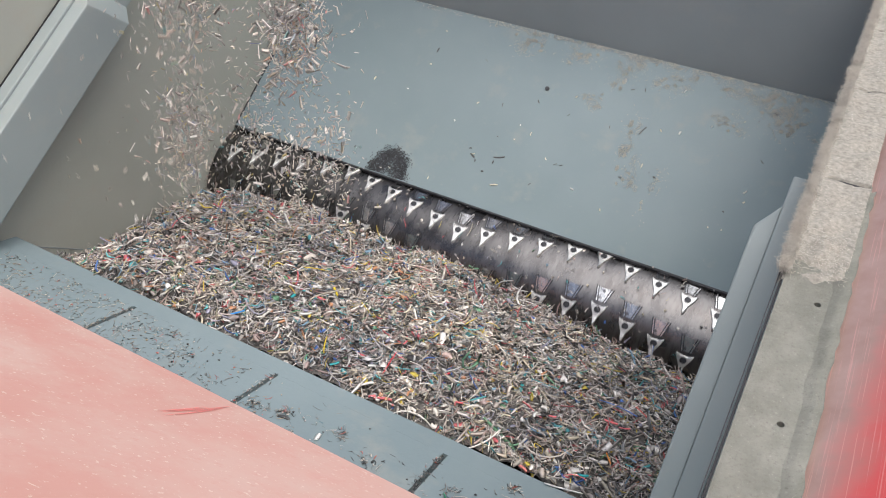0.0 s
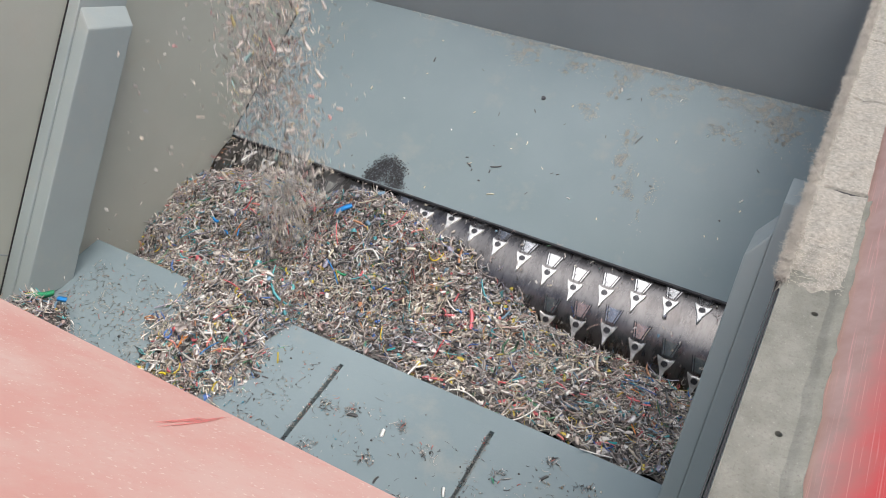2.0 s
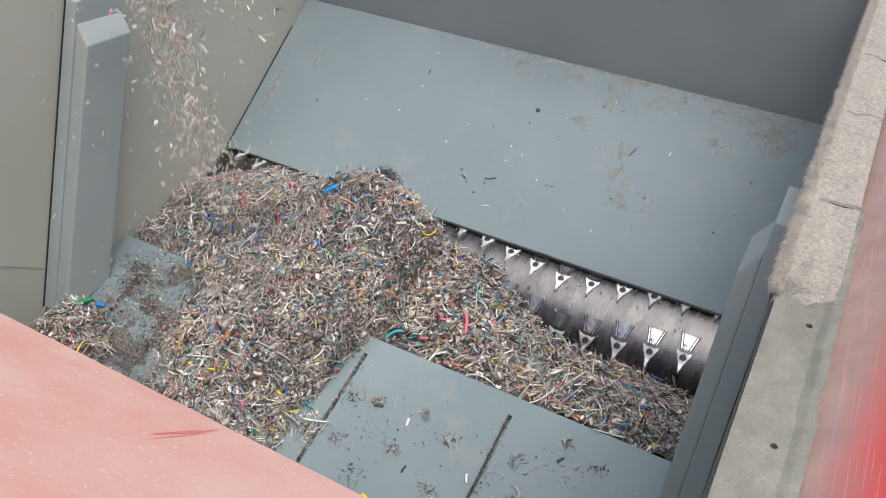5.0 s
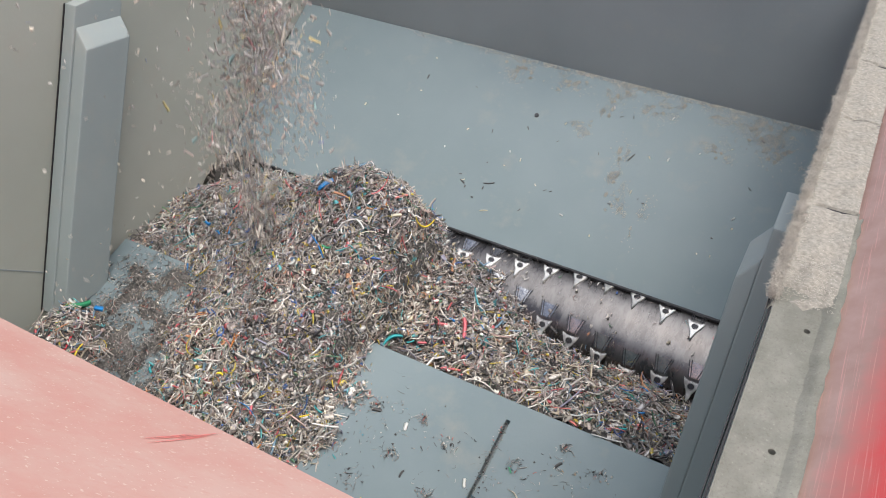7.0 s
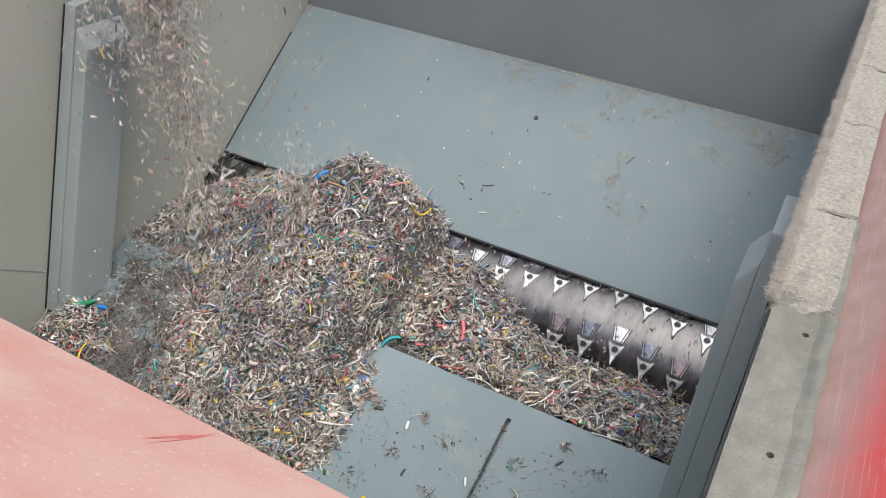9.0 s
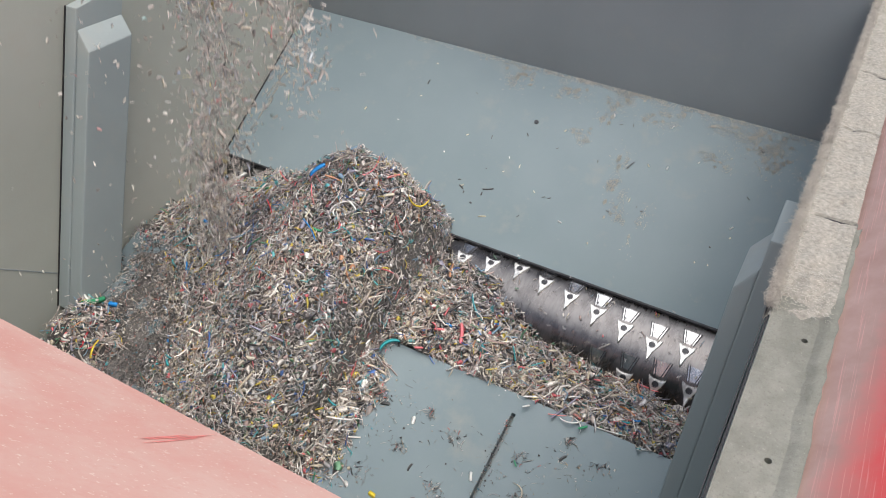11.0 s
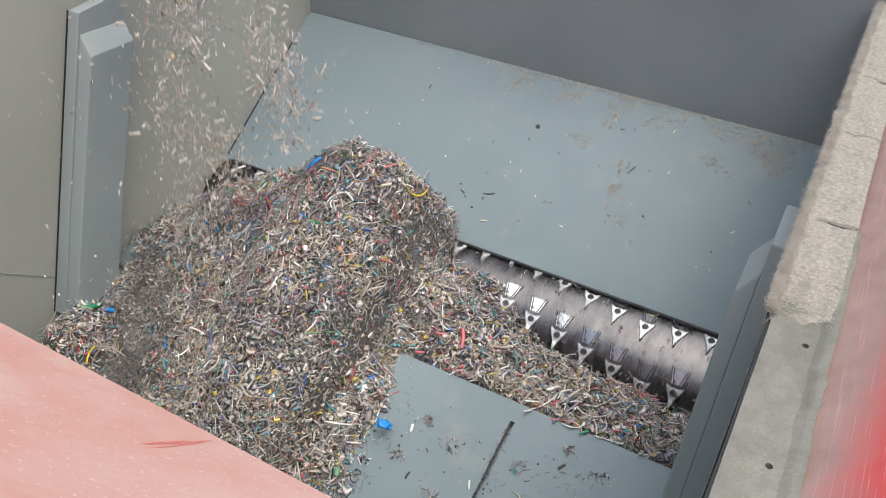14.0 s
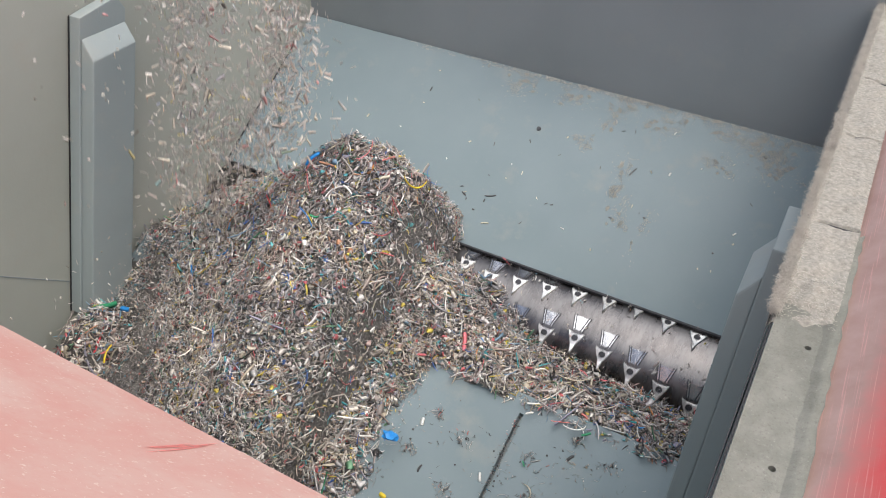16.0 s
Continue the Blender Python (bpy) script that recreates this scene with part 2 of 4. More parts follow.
def ribbons(pos, nrm, length, width, thick, curl, flat, seg=4):
    """Curled, tapering strips of three-sided section at the points pos, lying along the surface nrm, as one vertex and face array."""
    n = len(pos)
    axis = RNG.normal(size=(n, 3))
    axis -= (axis * nrm).sum(1, keepdims=True) * nrm * flat[:, None]
    axis /= np.linalg.norm(axis, axis=1, keepdims=True)
    side = np.cross(nrm, axis)
    side += RNG.normal(size=(n, 3)) * 0.35
    side -= (side * axis).sum(1, keepdims=True) * axis
    side /= np.linalg.norm(side, axis=1, keepdims=True)
    up = np.cross(axis, side)
    s = np.linspace(-0.5, 0.5, seg + 1)
    ang = curl[:, None] * s[None]
    safe = np.where(np.abs(curl) < 1e-3, 1e-3, curl)[:, None]
    lx = np.sin(ang) / safe * length[:, None]
    ly = (np.cos(ang) - 1) / safe * length[:, None]
    bend = np.where(RNG.random(n) < 0.5, 1.0, 0.0)[:, None, None]
    off = bend * side[:, None] + (1 - bend) * up[:, None]
    mid = pos[:, None] + lx[..., None] * axis[:, None] + ly[..., None] * off
    taper = np.ones(seg + 1)
    taper[0], taper[-1] = 0.75, 0.45
    w = (width[:, None] * taper)[..., None] * side[:, None] * 0.5
    h = (thick[:, None] * np.ones(seg + 1))[..., None] * up[:, None]
    ring = np.stack((mid + w - h * 0.5, mid + h, mid - w - h * 0.5), 2)
    verts = ring.reshape(-1, 3)
    per = 3 * (seg + 1)
    faces = []
    for k in range(seg):
        for j in range(3):
            a, b = 3 * k + j, 3 * k + (j + 1) % 3
            faces.append((a, a + 3, b + 3, b))
    faces = (np.array(faces)[None] + (np.arange(n) * per)[:, None, None]).reshape(-1, 4)
    return verts, faces


def joined(pairs):
    """Several vertex and face arrays as one."""
    vs, fs, n = [], [], 0
    for v, f in pairs:
        vs.append(v)
        fs.append(f + n)
        n += len(v)
    return np.concatenate(vs), np.concatenate(fs)


def array_mesh(name, verts, faces):
    me = bpy.data.meshes.new(name)
    me.vertices.add(len(verts))
    me.vertices.foreach_set("co", verts.astype(np.float32).ravel())
    me.loops.add(faces.size)
    me.loops.foreach_set("vertex_index", faces.astype(np.int32).ravel())
    me.polygons.add(len(faces))
    me.polygons.foreach_set("loop_start", np.arange(0, faces.size, faces.shape[1], dtype=np.int32))
    me.polygons.foreach_set("loop_total", np.full(len(faces), faces.shape[1], dtype=np.int32))
    me.update(calc_edges=True)
    me.validate()
    return me


def shred_arrays(pos, nrm, size=1.0, flat=0.85):
    """Mixed shreds: short strips, flakes, thin fibres and a few long curls; metres."""
    n = len(pos)
    size = np.broadcast_to(np.asarray(size, float), (n,))
    kind = RNG.random(n)
    pairs = []
    for lo, hi, lengths, widths, bend, seg in ((0.0, 0.34, (0.009, 0.023), (0.0016, 0.0045), 2.2, 2), (0.34, 0.56, (0.006, 0.013), (0.004, 0.011), 1.8, 2),
                                               (0.56, 0.89, (0.012, 0.032), (0.0008, 0.0018), 3.0, 3), (0.89, 1.0, (0.026, 0.055), (0.0016, 0.0034), 3.4, 5)):
        k = (kind >= lo) & (kind < hi)
        m = int(k.sum())
        pairs.append(ribbons(pos[k], nrm[k], RNG.uniform(*lengths, m) * size[k], RNG.uniform(*widths, m) * size[k], RNG.uniform(0.0004, 0.0011, m) * size[k],
                             RNG.normal(0, bend, m), np.full(m, flat), seg))
    return joined(pairs)


def smooth_noise(x, y, scale, seed):
    """Lumps of an even size, as a sum of waves."""
    r = np.random.default_rng(seed)
    out = np.zeros_like(x)
    for _ in range(9):
        a = r.uniform(0, 2 * math.pi)
        f = r.uniform(0.6, 1.6) / scale
        out += np.sin((x * math.cos(a) + y * math.sin(a)) * f * 2 * math.pi + r.uniform(0, 6.28))
    return out / 4.0


def heap(name, height, xr, yr, keep, count, label, step=0.035, seed=1):
    """A heap of shreds over a plan (units), its height a function; keep() says where it exists."""
    nx, ny = int((xr[1] - xr[0]) / step) + 1, int((yr[1] - yr[0]) / step) + 1
    gx, gy = np.meshgrid(np.linspace(*xr, nx), np.linspace(*yr, ny), indexing="ij")
    rough = lambda x, y: 0.030 * smooth_noise(x, y, 0.36, seed) + 0.020 * smooth_noise(x, y, 0.13, seed + 1)
    gz = height(gx, gy) + rough(gx, gy) - 0.03
    verts = np.stack((gx * K, gy * K, gz * K + 3.0), -1).reshape(-1, 3)
    idx = np.arange(nx * ny).reshape(nx, ny)
    f = np.stack((idx[:-1, :-1], idx[1:, :-1], idx[1:, 1:], idx[:-1, 1:]), -1).reshape(-1, 4)
    mid = verts[f].mean(1)
    f = f[keep(mid[:, 0] / K, mid[:, 1] / K)]
    top = thing(name, Matrix(), label, "shredded plastic", kind="stuff")
    # sheet under the shreds, its dark colour painting the shaded gaps
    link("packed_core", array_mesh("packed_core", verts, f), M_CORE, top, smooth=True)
    px = np.zeros(0)
    py = np.zeros(0)
    while len(px) < count:
        x, y = RNG.uniform(*xr, count), RNG.uniform(*yr, count)
        steep = np.hypot(height(x + 0.02, y) - height(x - 0.02, y), height(x, y + 0.02) - height(x, y - 0.02)) / 0.04
        k = keep(x, y) & (RNG.random(count) * 2.2 < np.sqrt(1 + steep ** 2))
        px, py = np.append(px, x[k]), np.append(py, y[k])
    px, py = px[:count], py[:count]
    e = 0.02
    z = height(px, py) + rough(px, py)
    zx = (height(px + e, py) - height(px - e, py)) / (2 * e)
    zy = (height(px, py + e) - height(px, py - e)) / (2 * e)
    nrm = np.stack((-zx, -zy, np.ones_like(z)), -1)
    nrm /= np.linalg.norm(nrm, axis=1, keepdims=True)
    pos = np.stack((px * K, py * K, z * K + 3.0), -1) + nrm * RNG.uniform(-0.012, 0.011, count)[:, None]
    size = 1.10 * np.clip(np.exp(RNG.normal(0, 0.42, count)), 0.42, 2.3) * (1.0 - 0.22 * np.clip(smooth_noise(px, py, 0.5, seed + 2), -0.5, 1))
    if name == "crumb_litter":
        size = size * 0.34
    if name == "shred_mound":
        size = size * 0.76
    if name == "shred_spill":
        size = size * (0.45 + 0.55 * smoothstep(-3.8, -2.9, px))
    v, fc = shred_arrays(pos, nrm, size, 0.68)
    link("loose_shreds", array_mesh("loose_shreds", v, fc), M_DEBRIS if name == "crumb_litter" else M_SHRED, top)
    return top


def smoothstep(a, b, x):
    t = np.clip((x - a) / (b - a), 0, 1)
    return t * t * (3 - 2 * t)


# ---- machine: setting ----
def build_setting():
    g = part("ground", box((-60, -60, -0.3), (60, 60, 0.0)), M_EARTH)
    tagged(g, "grey bare concrete ground under the machine", "ground", kind="structure")
    low = -5.0
    w = part("wall_left", uprism([(0.2, low), (7.0, low), (7.0, -1.35), (0.2, -1.35)], WALL_L - 0.1, WALL_L, 0.0), M_GREEN)
    tagged(w, "dusty green-grey painted steel end wall of hopper", "wall", kind="structure")
    for y0, z0, y1, z1 in ((1.5, -2.86, 2.55, -3.72),):
        part("sheet_joint", uprism([(y0, z0), (y1, z1), (y1, z1 - 0.010), (y0, z0 - 0.010)], WALL_L - 0.01, WALL_L + 0.004), M_DARK, w, "dark joint between two sheets")
    w = part("wall_right", uprism([(0.9, low), (5.6, low), (5.6, FLANGE - 0.03), (0.9, FLANGE - 0.03)], WALL_R, WALL_R + 0.06), M_ARM)
    tagged(w, "grey painted steel end wall of cutting chamber", "wall", kind="structure")
    w = part("wall_back", uprism([(SL_B[0] + 0.02, low), (SL_B[0] + 0.12, low), (SL_B[0] + 0.12, -1.5), (SL_B[0] + 0.02, -1.5)], WALL_L, WALL_R + 0.9), M_DARK)
    tagged(w, "smooth dark grey steel back wall of hopper", "wall", kind="structure")
    w = part("wall_front", uprism([(0.9, low), (1.0, low), (1.0, FLANGE - 0.05), (0.9, FLANGE - 0.05)], WALL_L, WALL_R), M_ARM)
    tagged(w, "grey steel front wall under the red hopper", "wall", kind="structure")
    w = part("floor", uprism([(0.9, low), (5.6, low), (5.6, low - 0.1), (0.9, low - 0.1)], WALL_L, WALL_R), M_STEEL)
    tagged(w, "dark steel floor under the rotor", "floor", kind="structure")

    slope = thing("sloped_plate", Matrix(), "blue-grey painted steel slope plate with dust streaks above rotor", "steel plate", kind="structure")
    part("plate", uprism(sheet(SL_A, SL_B, 0.05), WALL_L + 0.005, WALL_R - 0.005, 0.002), M_BLUE, slope)
    d = Vector((SL_B[0] - SL_A[0], SL_B[1] - SL_A[1])).normalized()
    a = (SL_A[0] - 0.012 * d.x, SL_A[1] - 0.012 * d.y)
    part("counter_edge", uprism([(a[0], a[1] + 0.012), (a[0] + 0.03, a[1] + 0.012), (a[0] + 0.06, a[1] - 0.012), (a[0] + 0.008, a[1] - 0.02)], WALL_L + 0.01, WALL_R - 0.01, 0.0015), M_STEEL, slope, "black steel edge strip")
    part("end_gap", uprism(sheet((SL_A[0] + 0.02, SL_A[1] + 0.018), (SL_A[0] + 0.8 * (SL_B[0] - SL_A[0]), SL_A[1] + 0.8 * (SL_B[1] - SL_A[1]) + 0.005), 0.03), WALL_L + 0.001, WALL_L + 0.013), M_STEEL, slope, "dark open joint at the end wall")
    # screw in the plate
    bm = bmesh.new()
    bmesh.ops.create_cone(bm, cap_ends=True, segments=14, radius1=0.008, radius2=0.006, depth=0.008)
    s = part("screw", bm, M_STEEL, slope, "dark socket screw")
    s.matrix_world = Matrix.Translation(on_slope(-1.93, 0.70)) @ Euler((math.atan2(d.y, d.x), 0, 0)).to_matrix().to_4x4()


def on_slope(x, s, lift=0.0):
    """A point of the sloped plate: x along it, s from its foot (0) to its top (1)."""
    y, z = SL_A[0] + (SL_B[0] - SL_A[0]) * s, SL_A[1] + (SL_B[1] - SL_A[1]) * s
    n = Vector((0, -(SL_B[1] - SL_A[1]), SL_B[0] - SL_A[0])).normalized()
    return u(x, y, z) + n * lift


def build_flange():
    """The dusty flange on the end wall, with bolt holes and joints."""
    y0, y1 = 0.98, 5.45
    xi, xo = 0.027, 0.205
    fl = thing("side_flange", Matrix(), "dust-coated grey steel flange with bolt holes beside hopper", "steel flange")
    cuts = [y0, 2.895, 3.66, 4.3, y1]
    holes = [(1.653, 0.144), (2.189, 0.147), (3.2, 0.15), (3.48, 0.15), (4.05, 0.15)]
    for a, b in zip(cuts, cuts[1:]):
        hs = [h for h in holes if a < h[0] < b]
        ys = [a + 0.006]
        for hy, _ in hs:
            ys += [hy - 0.03, hy + 0.03]
        ys.append(b - 0.006)
        z = FLANGE * K + 3.0
        for k in range(len(ys) - 1):
            p, q = ys[k], ys[k + 1]
            bm = bmesh.new()
            if k % 2 == 0:
                bmesh.ops.create_cube(bm, size=1, matrix=Matrix.Translation(((xi + xo) / 2 * K, (p + q) / 2 * K, z - 0.008)) @ Matrix.Diagonal(((xo - xi) * K, (q - p) * K, 0.016, 1)))
            else:
                hy, hx = hs[k // 2]
                c = Vector((hx * K, hy * K, z))
                ring, outer, deep = [], [], []
                for j in range(16):
                    t = 2 * math.pi * j / 16
                    cx, cy = math.cos(t), math.sin(t)
                    ring.append(bm.verts.new(c + Vector((cx * 0.0042, cy * 0.0042, 0))))
                    deep.append(bm.verts.new(c + Vector((cx * 0.0038, cy * 0.0038, -0.02))))
                    ex = (xo if cx > 0 else xi) * K - c.x
                    sc = min(abs(ex / cx) if abs(cx) > 1e-6 else 9, abs(0.03 * K / cy) if abs(cy) > 1e-6 else 9)
                    outer.append(bm.verts.new(c + Vector((cx * sc, cy * sc, 0))))
                corner = [bm.verts.new((x * K, y * K, z)) for x, y in ((xo, hy + 0.03), (xi, hy + 0.03), (xi, hy - 0.03), (xo, hy - 0.03))]
                for j in range(16):
                    n = (j + 1) % 16
                    bm.faces.new((ring[j], outer[j], outer[n], ring[n]))
                    bm.faces.new((deep[j], ring[j], ring[n], deep[n]))
                    o1, o2 = outer[j].co, outer[n].co
                    if abs(o1.x - o2.x) > 1e-5 and abs(o1.y - o2.y) > 1e-5:
                        best = min(corner, key=lambda v: (v.co - (o1 + o2) / 2).length)
                        bm.faces.new((outer[j], best, outer[n]))
                bm.faces.new(list(reversed(deep)))
            part("flange_strip", bm, M_CONCRETE, fl)
    for jy in (2.895, 3.66, 4.3):
        part("joint_seam", uprism([(jy - 0.006, FLANGE), (jy + 0.002, FLANGE), (jy + 0.002, FLANGE + 0.022), (jy - 0.006, FLANGE + 0.022)], 0.095, xo), M_STEEL, fl, "dark open joint in the flange")
    part("dust_fillet", uprism([(0.98, FLANGE - 0.03), (2.95, FLANGE - 0.03), (2.95, FLANGE + 0.002), (0.98, FLANGE + 0.002)], xo + 0.001, xo + 0.05), M_CONCRETE, fl, "packed dust along the red sheet")
    # bead of dust in the corner between the flange and the red sheet
    bm = bmesh.new()
    prev = None
    rd = random.Random(15)
    for i in range(41):
        y = 0.98 + 1.9 * i / 40
        lead = 0.184 - 0.0066 * (y - 0.98) + rd.uniform(-0.006, 0.006)
        cur = [bm.verts.new(u(x, y, FLANGE + z)) for x, z in ((lead, 0.0005), (lead + 0.016, 0.007 + rd.uniform(-0.001, 0.001)), (lead + 0.05, 0.030), (lead + 0.05, -0.01))]
        if prev:
            for k in range(3):
                bm.faces.new((prev[k], cur[k], cur[k + 1], prev[k + 1]))
        prev = cur
    bmesh.ops.recalc_face_normals(bm, faces=bm.faces)
    part("dust_bead", bm, M_CONCRETE, fl, "bead of packed dust", smooth=True)
    # thin black strips added along the dark gap beside the flange
    part("seal", uprism([(0.98, FLANGE - 0.01), (2.35, FLANGE - 0.01), (2.35, FLANGE - 0.05), (0.98, FLANGE - 0.05)], 0.018, 0.025), M_BLACK, fl, "thin black strip along the gap beside the flange")
    part("seal", uprism([(0.98, FLANGE - 0.012), (2.35, FLANGE - 0.012), (2.35, FLANGE - 0.05), (0.98, FLANGE - 0.05)], 0.009, 0.0125), M_BLACK, fl, "thin black strip along the gap beside the flange")
    # fluffy dust on the far stretch
    r = np.random.default_rng(3)
    fluff = thing("dust_fluff", Matrix(), "thick beige fibre dust lying on the flange", "dust", kind="stuff")
    nx, ny = 26, 620
    gx, gy = np.meshgrid(np.linspace(xi - 0.02, xo, nx), np.linspace(2.26, y1, ny), indexing="ij")
    e = smoothstep(2.2, 2.62, gy + 0.06 * smooth_noise(gx, gy, 0.12, 5))
    hgt = (0.03 + 0.008 * smooth_noise(gx, gy, 0.16, 6) + 0.0012 * smooth_noise(gx, gy, 0.05, 7) - 0.010 * np.clip(smooth_noise(gx, gy, 0.07, 17) - 0.95, 0, 1)) * e - 0.008 * (1 - e)
    for jy in (2.895, 3.66, 4.3):
        hgt = np.where((np.abs(gy - jy + 0.05 * (gx - 0.1)) < 0.009) & (gx > 0.06), -0.03, hgt)
    gx = gx + np.where(gx < xi, -0.012 + 0.006 * smooth_noise(gx, gy, 0.05, 8), 0) * e
    hgt = np.where(gx < xi - 0.012, hgt - 0.02, hgt)
    v = np.stack((gx * K, gy * K, (hgt + FLANGE) * K + 3.0), -1).reshape(-1, 3)
    idx = np.arange(nx * ny).reshape(nx, ny)
    f = np.stack((idx[:-1, :-1], idx[1:, :-1], idx[1:, 1:], idx[:-1, 1:]), -1).reshape(-1, 4)
    link("dust_layer", array_mesh("dust_layer", v, f), M_FLUFF, fluff, smooth=True)
    n = 26000
    py = r.uniform(2.28, y1, n)
    edge = r.random(n) < 0.8
    px = np.where(edge, xi - 0.012 + r.normal(0, 0.010, n), r.uniform(xi, xo, n))
    pz = FLANGE + 0.03 + 0.008 * smooth_noise(px, py, 0.16, 6) - np.where(edge, 0.004, 0.006) + r.normal(0, 0.003, n) + np.where(edge, r.normal(0, 0.008, n), 0)
    ok = np.ones(n, bool)
    for jy in (2.895, 3.66, 4.3):
        ok &= ~((np.abs(py - jy) < 0.034) & (px > 0.05))
    pos = np.stack((px * K, py * K, pz * K + 3.0), -1)[ok]
    n = len(pos)
    nrm = np.tile((0.0, 0.0, 1.0), (n, 1))
    v, f = ribbons(pos, nrm, np.where(edge[ok], r.uniform(0.005, 0.014, n), r.uniform(0.003, 0.006, n)), np.full(n, 0.0004), np.full(n, 0.0003), r.normal(0, 1.5, n), np.where(edge[ok], 0.3, 0.9), 2)
    link("fibres", array_mesh("fibres", v, f), M_FUZZ, fluff)


SCRAPE = ((-1.163, 0.146), (-1.18, 0.004))      # ends of the scrape: x, share of the way up the sheet


def build_hopper():
    """Two red hopper sheets that slope outwards from the flange level."""
    h = thing("red_hopper", Matrix(), "dusty faded red painted steel hopper sheets around the opening", "hopper", kind="structure")
    a, b = (0.975, FLANGE), (-0.90, 0.10)
    part("front_sheet", uprism(sheet(b, a, 0.02), WALL_L - 0.5, 0.25, 0.001), M_RED, h)
    # side sheet rises outward from the flange
    bm = bmesh.new()
    pts = [u(0.207, 0.98, FLANGE), u(0.177, 5.5, FLANGE), u(1.5, 5.5, -0.75), u(1.5, -0.6, -0.75), u(0.25, -0.1, FLANGE)]
    up = [bm.verts.new(p) for p in pts]
    dn = [bm.verts.new(p + Vector((0.006, 0, -0.006))) for p in pts]
    bm.faces.new(up)
    bm.faces.new(list(reversed(dn)))
    for i in range(5):
        j = (i + 1) % 5
        bm.faces.new((up[j], up[i], dn[i], dn[j]))
    bmesh.ops.recalc_face_normals(bm, faces=bm.faces)
    part("side_sheet", bm, M_RED_SCRAPED, h, "scraped brighter red sheet")
    # bare scrapes on the front sheet
    r = random.Random(4)
    bm = bmesh.new()
    n = Vector((0, b[1] - a[1], a[0] - b[0])).normalized()
    p, q = SCRAPE
    for k in range(5):
        f0, f1 = r.uniform(0, 0.45), r.uniform(0.6, 1.0)
        off = (k - 2) * 0.006
        prev = None
        for i in range(9):
            f = f0 + (f1 - f0) * i / 8
            t = p[1] + (q[1] - p[1]) * f
            wd = 0.004 * (1 - (i / 4 - 1) ** 2) + 0.0003
            x = p[0] + (q[0] - p[0]) * f + off + r.uniform(-0.0008, 0.0008)
            cur = [bm.verts.new(u(xx, a[0] + (b[0] - a[0]) * t, a[1] + (b[1] - a[1]) * t) + n * 0.0008) for xx in (x, x + wd)]
            if prev:
                bm.faces.new((prev[0], cur[0], cur[1], prev[1]))
            prev = cur
    part("scrape_mark", bm, M_COL["salmon"], h, "bright red scrape")


# ---- ram ----
EDGE = (-0.349, -1.629)      # front edge of the ram plates from the swing axis
AL = radians(15.56)
NOSE = (EDGE[0] + 0.12 * math.cos(AL), EDGE[1] + 0.12 * math.sin(AL))    # foremost edge, a bar without joints


def ram_local(y, z):
    return (y * K, z * K)


